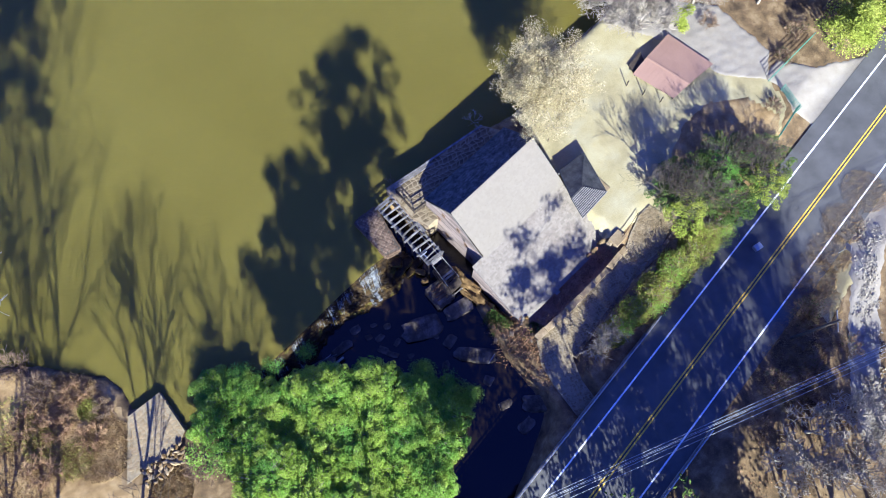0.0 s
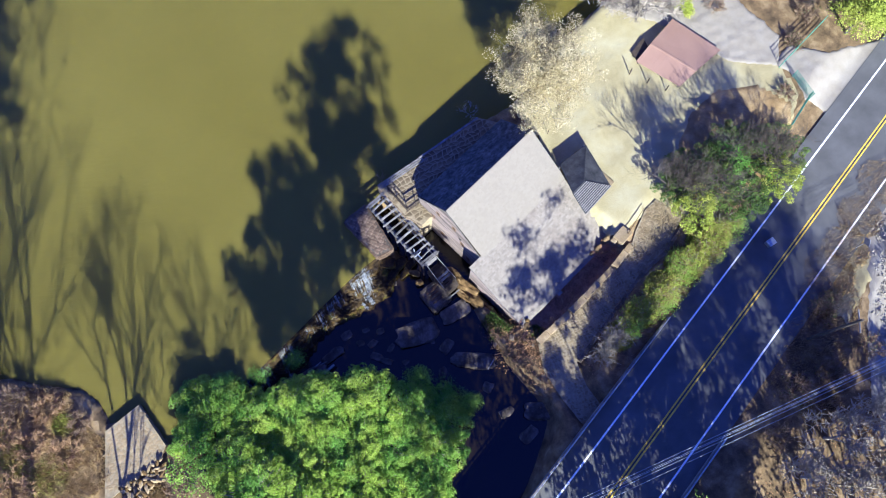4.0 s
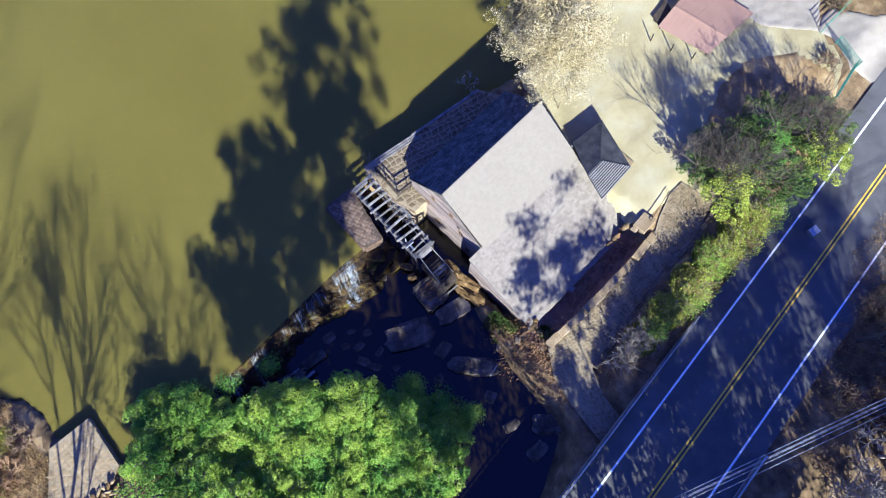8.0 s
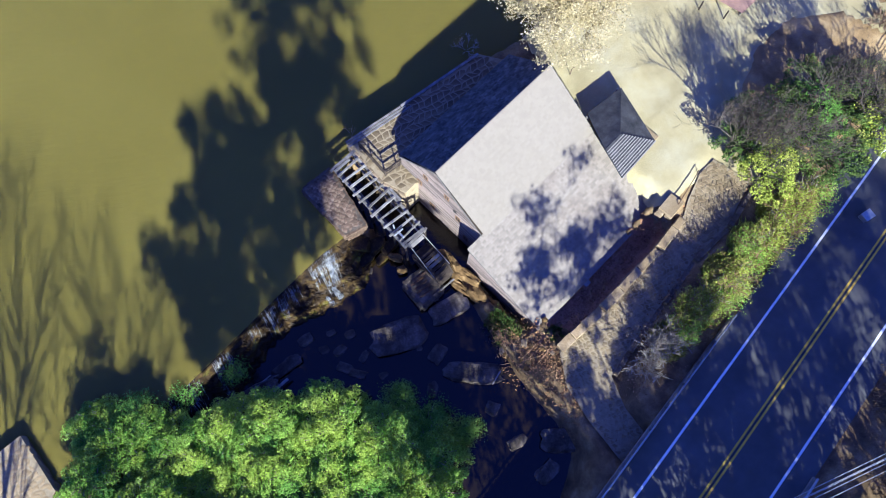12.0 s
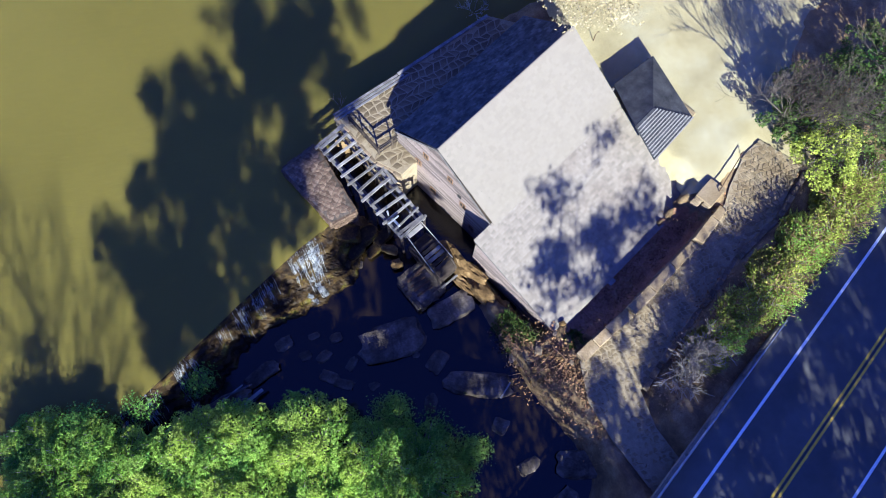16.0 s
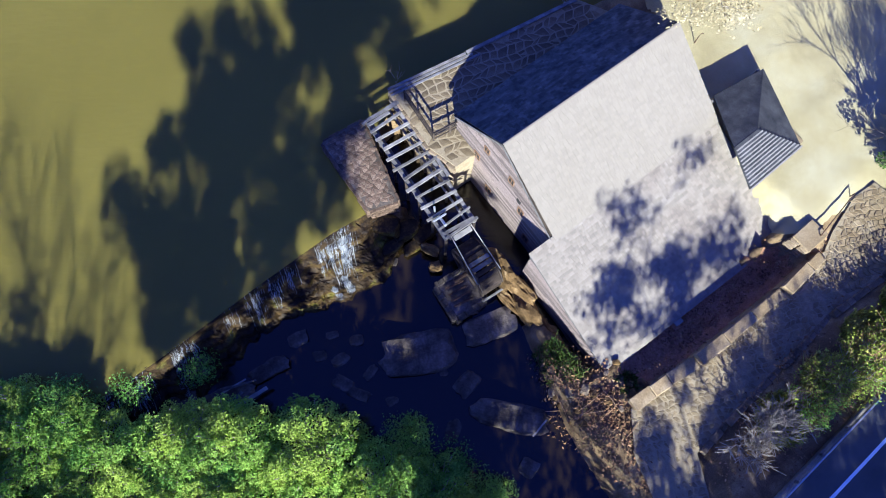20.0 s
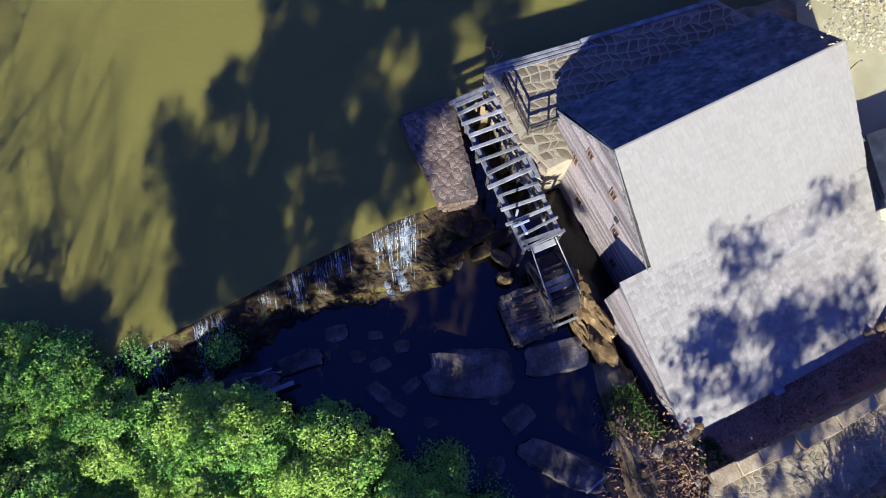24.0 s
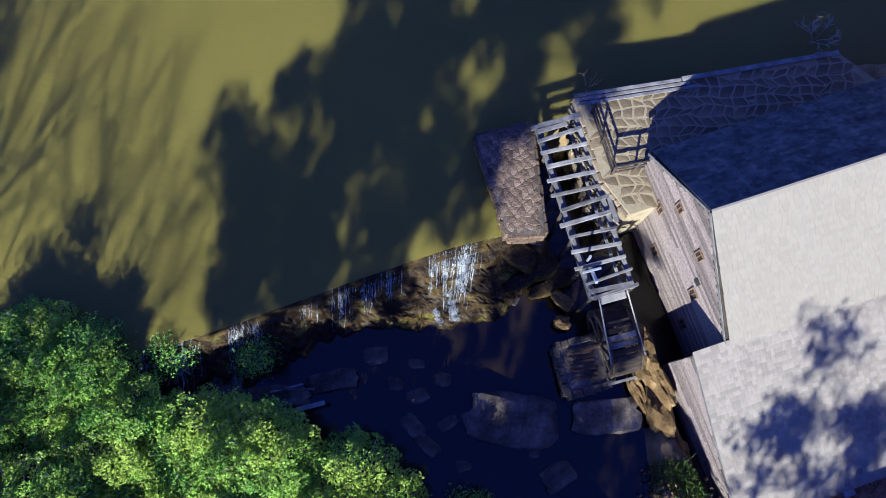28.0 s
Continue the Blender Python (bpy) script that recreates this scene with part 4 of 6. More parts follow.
def stone_piece(q, z, h, rnd, gap=0.04):
    """One flat stone with a rounded, uneven edge, as a mesh about its own centre."""
    c = Vector((sum(p[0] for p in q) / 4, sum(p[1] for p in q) / 4, 0))
    ring = []
    for k in range(4):
        a, b = Vector((*q[k], 0)) - c, Vector((*q[(k + 1) % 4], 0)) - c
        for f in (0.12, 0.5, 0.88):
            p = a.lerp(b, f)
            ring.append(p * (1 - gap / max(0.1, p.length)) * rnd.uniform(0.95, 1.03))
    n = len(ring)
    verts = [Vector((p.x, p.y, -h)) for p in ring] + [Vector((p.x, p.y, -0.014)) for p in ring] + [Vector((p.x * 0.9, p.y * 0.9, rnd.uniform(-0.008, 0.008))) for p in ring]
    faces = [tuple(range(2 * n, 3 * n))]
    for r in (0, 1):
        for k in range(n):
            j = (k + 1) % n
            faces.append((r * n + k, r * n + j, (r + 1) * n + j, (r + 1) * n + k))
    return c + Vector((0, 0, z)), verts, faces


def pave(parent, outline, zf, size, seed, mat, name, h=0.08, limit=300, near=None, gap=0.04):
    rnd = random.Random(seed)
    qs = cells(outline, size, seed)
    if near:
        qs.sort(key=lambda q: math.hypot(q[0][0] - near[0], q[0][1] - near[1]))
    allv, allf = [], []
    for k, q in enumerate(qs):
        mx, my = sum(p[0] for p in q) / 4, sum(p[1] for p in q) / 4
        at, verts, faces = stone_piece(q, zf(mx, my) + rnd.uniform(-0.005, 0.006), h, rnd, gap)
        if k < limit:
            ob = part(name, raw_mesh(name, verts, faces, mat), None, parent)
            ob.matrix_basis = Matrix.Translation(at)
        else:
            b = len(allv)
            allv += [v + at for v in verts]
            allf += [tuple(i + b for i in f) for f in faces]
    if allv:
        tagged(part(name + "s", raw_mesh(name + "s", allv, allf, mat), None, parent), kind="stuff")


def stone_face(parent, a, b, z0, z1, seed, mat, thick=0.28, size=0.42, name="stone"):
    """A coursed rubble face between two plan points."""
    rnd = random.Random(seed)
    a, b = Vector((*a, 0)), Vector((*b, 0))
    d = b - a
    ang = math.degrees(math.atan2(d.y, d.x))
    z = z0
    while z < z1 - 0.05:
        hh = min(rnd.uniform(0.7, 1.1) * size * 0.62, z1 - z)
        s = -rnd.uniform(0, 0.3)
        while s < d.length:
            w = rnd.uniform(0.6, 1.5) * size
            s0, s1 = max(0, s), min(d.length, s + w)
            s += w
            if s1 - s0 < 0.08:
                continue
            bm = box_bm(s1 - s0 - 0.03, thick + rnd.uniform(-0.05, 0.09), hh - 0.03, None, 0.035, 0.018, rnd.randrange(9999))
            ob = part(name, bm, mat, parent)
            p = a + d.normalized() * (s0 + s1) / 2
            ob.matrix_basis = pose(p.x, p.y, z + hh / 2, 0, 0, ang + rnd.uniform(-2, 2))
        z += hh


TERRACE_Z = 1.3
TERRACE = [(10.02, -4.35), (14.3, -2.5), (21.0, 0.6), (25.2, -1.6), (14.7, -8.3), (13.3, -9.2), (11.95, -8.0)]
terrace = thing("terrace", "fieldstone terrace with pale mortar joints between mill and pond", "terrace")
part("mortar_bed", poly_bm(TERRACE, TERRACE_Z + 0.022, 3.9), M["mortar"], terrace, "pale mortar bed")
pave(terrace, TERRACE, lambda x, y: TERRACE_Z + 0.031, 0.5, 4, M["terrace_stone"], "flagstone", 0.1, 240, (11.5, -6), gap=0.038)
stone_face(terrace, TERRACE[0], TERRACE[6], -2.2, 1.25, 8, M["fieldstone"], 0.34, 0.5)
stone_face(terrace, TERRACE[6], TERRACE[5], -2.6, 1.25, 9, M["fieldstone"], 0.34, 0.5)
stone_face(terrace, TERRACE[0], TERRACE[1], -0.3, 1.2, 10, M["fieldstone"], 0.3, 0.6)

# plank edging of the terrace along the pond
edging = thing("plank_edging", "weathered planks laid along the pond edge of the terrace", "planks")
for k, o in enumerate((0.0, 0.2, 0.42)):
    a, b = Vector((9.88, -4.45, 1.42)), Vector((14.35 + 0.3 * k, -2.5 + 0.13 * k, 1.42))
    nrm = Vector((0.4, -0.92, 0))
    part("plank", beam_bm(a + nrm * o, b + nrm * o, 0.15, 0.06, 0.01, k, 0.008), M["old_wood"], edging)
part("plank", beam_bm((14.4, -2.45, 1.4), (21.0, 0.55, 1.4), 0.22, 0.1, 0.01, 5), M["old_wood"], edging)

# dark timber railing on the terrace
railing = thing("railing", "dark brown timber railing at the terrace corner", "railing")
RC = [(10.8, -5.0), (12.2, -7.6), (14.05, -6.75)]
for x, y in (RC[0], (11.5, -6.3), RC[1], (13.12, -7.18), RC[2]):
    part("post", beam_bm((x, y, TERRACE_Z), (x, y, TERRACE_Z + 0.9), 0.1, 0.1), M["dark_wood"], railing)
for a, b in zip(RC, RC[1:]):
    for z, h in ((0.88, 0.1), (0.52, 0.08), (0.2, 0.08)):
        part("rail", beam_bm((*a, TERRACE_Z + z), (*b, TERRACE_Z + z), 0.06, h), M["dark_wood"], railing)

SLAB = [(6.1, -7.05), (8.34, -5.83), (10.05, -10.7), (8.5, -11.15)]
abutment = thing("dam_abutment", "long mossy fieldstone abutment slab at the end of the dam", "abutment")
part("mortar_bed", poly_bm(SLAB, 0.72, 3.2), M["rock"], abutment)
pave(abutment, SLAB, lambda x, y: 0.735, 0.3, 6, M["abutment_stone"], "stone", 0.1, 250, gap=0.004)
for a, b, sd in ((SLAB[0], SLAB[1], 1), (SLAB[3], SLAB[0], 2), (SLAB[2], SLAB[3], 3), (SLAB[1], SLAB[2], 4)):
    stone_face(abutment, a, b, -0.4 if sd < 3 else -1.9, 0.72, 20 + sd, M["abutment_stone"], 0.26, 0.6)

# ---------------------------------------------------------------- dam ledge and falls
CREST = [Vector(p) for p in ((-7.2, -21.3), (-5.6, -20.0), (-1.8, -17.5), (2.5, -14.55), (6.3, -12.05), (8.7, -10.75))]


def crest_at(f):
    lens = [(b - a).length for a, b in zip(CREST, CREST[1:])]
    s = f * sum(lens)
    for a, b, l in zip(CREST, CREST[1:], lens):
        if s <= l or b is CREST[-1]:
            return a.lerp(b, min(1, s / l)), (b - a).normalized()
        s -= l


def ledge_profile(w, f):
    """Height of the ledge at w metres from the crest; it falls in worn steps."""
    run = 2.6 + 0.7 * math.sin(f * 9)
    k = w / run
    step = 0.3 * k + 0.7 * round(k * 6) / 6
    return -0.02 - 2.55 * min(1, max(0, step)) if w > 0 else -0.02 + w * 0.5


def ledge_point(f, w, lift=0.0):
    c, d = crest_at(f)
    nrm = Vector((d.y, -d.x))
    q = Vector((c.x, c.y, 0)) * 1.4
    wob = 0.5 * noise.noise(q * 0.7) + 0.2 * noise.noise(q * 2.3)
    p = c + nrm * (w + wob * min(1, max(0, w)))
    z = ledge_profile(w, f) + (0.16 * noise.noise(Vector((p.x * 1.7, p.y * 1.7, 3))) + 0.09 * noise.noise(Vector((p.x * 5, p.y * 5, 9)))) * min(1, max(0.3, w))
    return Vector((p.x, p.y, z + lift))


NF, NW_ = 150, 34
verts = [ledge_point(i / NF, -0.6 + 4.2 * j / NW_) for i in range(NF + 1) for j in range(NW_ + 1)]
faces = [(i * (NW_ + 1) + j, i * (NW_ + 1) + j + 1, (i + 1) * (NW_ + 1) + j + 1, (i + 1) * (NW_ + 1) + j) for i in range(NF) for j in range(NW_)]
dam = thing("dam", "mossy wet rock dam with thin falls of water", "dam")
part("ledge", raw_mesh("ledge", verts, faces, M["wet_rock"]), None, dam)
rnd = random.Random(77)
FALLS = [(0.885, 0.03, 2.6, 46), (0.91, 0.02, 2.0, 10), (0.845, 0.04, 2.3, 26), (0.80, 0.04, 1.5, 12), (0.70, 0.05, 1.4, 20), (0.64, 0.06, 1.6, 26), (0.58, 0.05, 1.7, 20), (0.50, 0.05, 1.2, 8), (0.37, 0.03, 2.0, 20), (0.33, 0.03, 2.2, 22), (0.21, 0.05, 2.3, 24), (0.12, 0.05, 1.8, 14)]
for f0, fw, reach, strands in FALLS:
    for k in range(strands):
        f = f0 + rnd.gauss(0, 0.36) * fw
        if not 0.01 < f < 0.97:
            continue
        vs, fs = [], []
        w0, w1 = rnd.uniform(0.0, 0.35), reach * rnd.uniform(0.35, 1.0)
        wd = rnd.uniform(0.0004, 0.0016)
        n = 12
        drift = -0.026 * (w1 - w0) * rnd.uniform(0.7, 1.15)
        for i in range(n + 1):
            w = w0 + (w1 - w0) * i / n
            lift = 0.05 + 0.04 * math.sin(i * 1.9 + k)
            taper = (math.sin(math.pi * (i + 0.5) / (n + 1)) ** 0.7) * rnd.uniform(0.5, 1.3)
            g = f + drift * i / n + rnd.uniform(-0.0006, 0.0006)
            vs += [ledge_point(g - wd * taper, w, lift - 0.02), ledge_point(g, w, lift + 0.02), ledge_point(g + wd * taper, w, lift - 0.02)]
        for i in range(n):
            for e in (0, 1):
                a = 3 * i + e
                fs.append((a, a + 1, a + 4, a + 3))
        part("water_strand", raw_mesh("water_strand", vs, fs, M["foam"], True), None, dam, "thin white strand of falling water")
# froth where the main fall lands
rng_ = np.random.default_rng(5)
for f, w, r, n in ((0.815, 2.6, 0.8, 520), (0.775, 2.6, 0.55, 200), (0.28, 2.4, 0.6, 160), (0.15, 2.4, 0.6, 160)):
    at = [tuple(ledge_point(f + 0.0045 * rng_.normal() * r, w + rng_.normal() * r * 0.55 - 0.1, 0.05)) for _ in range(26)]
    tagged(part("froth", leaf_mesh("froth", at, list(rng_.uniform(0.03, 0.3, 26) * r), n * 5, 0.05, M["foam"], rng_, 0.3), None, dam, "white froth at the foot of the falls"), kind="stuff")

# ---------------------------------------------------------------- creek rocks
ROCKS = [  # x, y, z of the centre, length, width, height, turn
    (10.6, -18.6, -2.3, 4.1, 2.2, 0.9, 8), (14.6, -17.4, -2.3, 2.9, 1.5, 0.9, 20), (13.1, -20.4, -2.35, 1.5, 1.0, 0.6, 40), (15.3, -22.3, -2.25, 3.9, 1.5, 0.8, -14),
    (20.6, -28.2, -2.25, 3.6, 1.7, 0.8, -10), (7.2, -17.6, -2.45, 0.8, 0.6, 0.5, 0), (6.3, -18.6, -2.45, 1.0, 0.6, 0.5, 30), (5.2, -18.3, -2.45, 0.7, 0.6, 0.4, 10),
    (7.9, -19.4, -2.45, 0.9, 0.5, 0.4, 50), (9.0, -21.0, -2.5, 0.7, 0.5, 0.35, 20), (16.0, -25.0, -2.4, 0.9, 0.9, 0.5, 60), (2.4, -18.9, -2.3, 2.2, 0.9, 0.6, 25),
    (0.2, -20.2, -2.2, 2.8, 1.0, 0.7, 18), (-2.4, -21.1, -2.1, 2.4, 0.9, 0.6, 22), (4.0, -17.3, -2.4, 1.1, 0.8, 0.5, 15), (12.2, -22.8, -2.5, 1.2, 0.8, 0.5, 70),
    (17.2, -27.6, -2.4, 1.4, 0.8, 0.5, 20), (-5.3, -21.6, -1.9, 2.0, 0.9, 0.7, 30), (13.6, -16.2, -2.4, 1.0, 0.8, 0.5, 0), (9.6, -13.3, -2.35, 0.45, 0.25, 0.4, 70), (18.6, -30.0, -2.4, 1.8, 1.1, 0.6, 30), (-2.6, -20.3, -1.9, 2.4, 1.3, 0.5, 12), (-0.9, -20.5, -2.05, 1.9, 0.8, 0.4, 16), (-6.6, -20.9, -1.3, 1.3, 0.5, 0.3, 24),
    (6.4, -19.9, -2.4, 1.1, 0.7, 0.5, -30), (7.2, -20.5, -2.4, 1.3, 0.6, 0.5, -25), (5.9, -17.2, -2.4, 0.7, 0.4, 0.4, 10), (11.9, -19.7, -2.45, 0.45, 0.4, 0.35, 0)]
for k, (x, y, z, a, b, h, r) in enumerate(ROCKS):
    ob = solo("creek_rock", rock_bm(a, b, h, k + 3, 3, 0.3, 0.35), M["rock"], "flat grey-brown boulder lying in the dark creek" if a > 1.3 else "small grey stone in the dark creek", "rock", "rocks in the creek", smooth=False)
    ob.matrix_world = pose(x, y, z, 4 * math.sin(k), 5 * math.cos(k * 2), r)
for k, (u, v, z, a, b, h, r) in enumerate([(-2.5, -3.0, -1.3, 0.9, 1.0, 1.5, 12), (-2.55, -4.1, -1.5, 1.1, 1.5, 1.7, -8), (-2.35, -5.3, -1.55, 1.0, 1.7, 1.8, 6), (-2.6, -6.5, -1.7, 1.2, 1.6, 1.5, -4), (-2.45, -7.6, -1.9, 0.9, 1.3, 1.3, 10), (-2.3, -8.7, -2.1, 0.7, 1.2, 1.1, -6),
                                           (-3.05, -5.6, -2.2, 0.7, 1.4, 0.9, 4), (-2.9, -8.2, -2.3, 0.6, 1.1, 0.8, 0), (-2.4, -10.0, -2.3, 0.6, 1.2, 0.9, 8), (-2.35, -11.4, -2.2, 0.5, 1.0, 0.8, 0), (-4.9, -0.6, -1.6, 0.6, 0.8, 1.0, 30), (-5.2, -1.5, -1.9, 0.7, 0.5, 0.8, 60)]):
    x, y = mill_xy(u, v)
    r += MILL_RZ
    ob = solo("foundation_rock", rock_bm(a * 0.8, b * 1.35, h, k + 60, 3, 0.38), M["ochre_rock"], "rough ochre foundation rock below the mill wall", "rock", "foundation rocks")
    ob.matrix_world = pose(x, y, z, 0, 0, r)

for k, (x, y, z, a, b, h, r) in enumerate([(9.2, -11.5, -1.0, 1.7, 1.1, 1.3, -20), (10.4, -11.7, -1.5, 1.6, 0.9, 1.0, 25), (11.3, -11.9, -1.9, 1.4, 0.8, 0.9, 30), (9.5, -12.5, -1.8, 1.3, 0.7, 0.8, 35), (10.6, -12.6, -2.1, 1.1, 0.6, 0.6, 30)]):
    ob = solo("ledge_rock", rock_bm(a, b, h, k + 90, 3, 0.3, 0.3), M["wet_rock"], "mossy wet rock between dam and flume", "rock", "mossy ledge rocks")
    ob.matrix_world = pose(x, y, z, 5, -4, r)

# low stone pier beside the wheel
PIER = [(11.75, -15.0), (13.7, -13.95), (14.5, -16.0), (12.75, -17.0)]
pier = thing("stone_pier", "low dark stone pier with rotten timbers in the creek", "pier")
part("mortar_bed", poly_bm(PIER, -1.65, 1.4), M["rock"], pier)
for a, b, sd in zip(PIER, PIER[1:] + PIER[:1], range(4)):
    stone_face(pier, a, b, -2.7, -1.55, 40 + sd, M["rock"], 0.3, 0.55)
for k in range(4):
    c = Vector((12.9, -15.0, -1.48)) + Vector((0.14, -0.34, 0)) * k
    part("timber", beam_bm(c + Vector((-0.6, -0.25, 0)), c + Vector((0.45, 0.2, 0)), 0.13, 0.1, 0.02, k, 0.015), M["rust"], pier)

# ---------------------------------------------------------------- flume and wheel
F0, F1 = Vector((9.35, -5.55, 0.95)), Vector((13.3, -12.65, 0.85))
fd = (F1 - F0).normalized()
fn = Vector((fd.y, -fd.x, 0)).normalized()
flume = thing("mill_flume", "derelict timber flume of grey stringers and cross ties", "flume")
for s in (-1, 1):
    part("stringer", beam_bm(F0 + fn * s * 0.9, F1 + fn * s * 0.9, 0.2, 0.3, 0.02, 1, 0.015), M["old_wood"], flume)
    part("sill", beam_bm(F0 + fn * s * 0.62 + Vector((0, 0, -0.5)), F1 + fn * s * 0.62 + Vector((0, 0, -0.5)), 0.12, 0.1, 0.01, 2, 0.01), M["old_wood"], flume)
rnd = random.Random(5)
for k in range(13):
    c = F0.lerp(F1, (k + 0.2) / 12.3) + Vector((0, 0, 0.2 + rnd.uniform(-0.03, 0.03)))
    e0, e1 = rnd.uniform(0.95, 1.15), rnd.uniform(0.95, 1.3)
    sk = fd * rnd.uniform(-0.08, 0.08)
    part("cross_tie", beam_bm(c - fn * e0 - sk, c + fn * e1 + sk, rnd.uniform(0.12, 0.19), 0.14, 0.015, k, 0.012), M["old_wood"], flume)
    for s in (-1, 1):
        p = F0.lerp(F1, (k + 0.2) / 12.3) + fn * s * 0.9
        if k % 2 == 0:
            part("post", beam_bm(p + Vector((0, 0, -0.15)), Vector((p.x, p.y, -1.2 if k < 4 else -2.7)), 0.16, 0.16, 0.015, k), M["dark_wood"], flume)
for k, (f, o, l, a) in enumerate([(0.02, -0.2, 2.1, 1), (0.05, 0.3, 1.4, 1), (0.3, -1.2, 1.4, 0), (0.55, -1.1, 1.5, 0), (0.97, 0.0, 1.9, 1)]):
    c = F0.lerp(F1, f) + fn * o + Vector((0, 0, 0.26))
    d = (fd if a == 0 else fn) * l / 2 + fd * 0.1 * math.sin(k * 3)
    part("loose_plank", beam_bm(c - d, c + d, 0.2, 0.05, 0.008, k, 0.01), M["old_wood"], flume)
# iron sluice gear near the lower end
part("sluice_gear", join_bm(beam_bm(F0.lerp(F1, 0.83) + fn * 0.55, F0.lerp(F1, 0.93) + fn * 0.6 + Vector((0, 0, 0.5)), 0.12, 0.16), beam_bm(F0.lerp(F1, 0.86) + fn * 0.2 + Vector((0, 0, 0.35)), F0.lerp(F1, 0.86) + fn * 1.0 + Vector((0, 0, 0.35)), 0.1, 0.1),
                            tube_bm([F0.lerp(F1, 0.8) + fn * 0.6 + Vector((0, 0, 0.1)), F0.lerp(F1, 0.8) + fn * 0.62 + Vector((0, 0, 0.9))], 0.06)), M["galv"], flume, "grey iron sluice gear")

wheel = thing("water_wheel", "old overshot water wheel with dark wooden buckets", "water wheel")
WC, WR, WW = F1 + fd * 1.75 + Vector((0, 0, -2.0)), 1.55, 0.62


def wheel_pt(a, r, o):
    return WC + fn * o + fd * (r * math.cos(a)) + Vector((0, 0, r * math.sin(a)))


for s in (-1, 1):
    n = 32
    ring = []
    for k in range(n):
        a = 2 * math.pi * k / n
        for r in (WR, WR - 0.28):
            for o in (s * WW, s * (WW + 0.07)):
                ring.append(wheel_pt(a, r, o))
    fs = []
    for k in range(n):
        b, c = 4 * k, 4 * ((k + 1) % n)
        fs += [(b, b + 1, c + 1, c), (b + 2, c + 2, c + 3, b + 3), (b, c, c + 2, b + 2), (b + 1, b + 3, c + 3, c + 1)]
    part("rim", raw_mesh("rim", ring, fs, M["dark_wood"]), None, wheel)
    for k in range(8):
        a = 2 * math.pi * k / 8 + 0.2
        part("spoke", beam_bm(wheel_pt(a, 0.1, s * (WW + 0.03)), wheel_pt(a, WR - 0.1, s * (WW + 0.03)), 0.08, 0.12), M["dark_wood"], wheel)
for k in range(28):
    a = 2 * math.pi * k / 28
    part("bucket", beam_bm(wheel_pt(a, WR - 0.14, -WW), wheel_pt(a, WR - 0.14, WW), 0.24, 0.035), M["old_wood"] if k in (6, 7) else M["dark_wood"], wheel)
part("axle", tube_bm([WC - fn * 1.5, WC + fn * 1.5], 0.12, 10), M["rust"], wheel)
for s in (-1, 1):
    part("chute_arm", beam_bm(F1 + fn * s * 0.62 + Vector((0, 0, 0.1)), wheel_pt(0.9, WR + 0.05, s * 0.75), 0.05, 0.08), M["white_wood"], flume, "pale chute side board")
part("chute_floor", beam_bm(F1 - fn * 0.55 + fd * 0.15 + Vector((0, 0, -0.05)), F1 + fn * 0.55 + fd * 0.15 + Vector((0, 0, -0.05)), 0.3, 0.05), M["white_wood"], flume)
part("apron", beam_bm(WC + fd * 1.75 - fn * 0.9 + Vector((0, 0, -0.3)), WC + fd * 1.75 + fn * 0.8 + Vector((0, 0, -0.2)), 0.12, 0.12), M["old_wood"], wheel)

# ---------------------------------------------------------------- walk, retaining wall
def walk_z(x, y):
    t = min(1, max(0, ((35.8 - x) * 0.77 + (-13.5 - y) * 0.64) / 19))
    return 1.28 - 1.75 * t


walkway = tagged(new("pavement"), "crazy-paved flagstone walk going down to the creek", "walkway", kind="structure")
part("mortar_bed", poly_bm(WALK, 0, 1.6, [walk_z(*p) for p in WALK]), M["mortar"], walkway, "pale mortar bed")

retaining = thing("retaining_wall", "low fieldstone retaining wall between walk and mill pit", "wall")
RW = [(21.3, -22.25), (24.9, -20.25), (29.9, -17.05), (32.1, -15.35)]
for k, (a, b) in enumerate(zip(RW, RW[1:])):
    stone_face(retaining, a, b, -2.4, walk_z((a[0] + b[0]) / 2, (a[1] + b[1]) / 2) + 0.28, 50 + k, M["landing_stone"], 0.62, 1.5)
kerb = thing("stone_kerb", "low mossy stone kerb along the outer side of the walk", "kerb")
KB = [(24.5, -24.8), (25.9, -23.5), (29.1, -20.9), (32, -18.5), (35.1, -16.7), (37.7, -14.3)]
for k, (a, b) in enumerate(zip(KB, KB[1:])):
    zc = walk_z((a[0] + b[0]) / 2, (a[1] + b[1]) / 2)
    stone_face(kerb, a, b, zc - 0.4, zc + 0.2, 60 + k, M["fieldstone"], 0.34, 0.7)

pillar = thing("stone_pillar", "square rubble pillar at the head of the retaining wall", "pillar")
for k, (a, b) in enumerate([((30.6, -14.6), (31.9, -13.7)), ((31.1, -15.0), (32.3, -14.1))]):
    stone_face(pillar, a, b, -1.0, 1.36, 70 + k, M["fieldstone"], 0.5, 0.5)
part("cap", box_bm(1.5, 1.15, 0.1, pose(31.45, -14.35, 1.41, 0, 0, 36), 0.03, 0.02, 3), M["landing_stone"], pillar, "pale cap stone")
handrail = thing("handrail", "thin dark iron handrail beside the pillar", "handrail")
for z in (1.6,):
    part("rail", tube_bm([(31.94, -14.38, z), (34.15, -12.28, z)], 0.03), M["rust"], handrail)
for p in ((31.94, -14.38), (34.15, -12.28)):
    part("post", tube_bm([(*p, 0.9), (*p, 1.62)], 0.035), M["rust"], handrail)

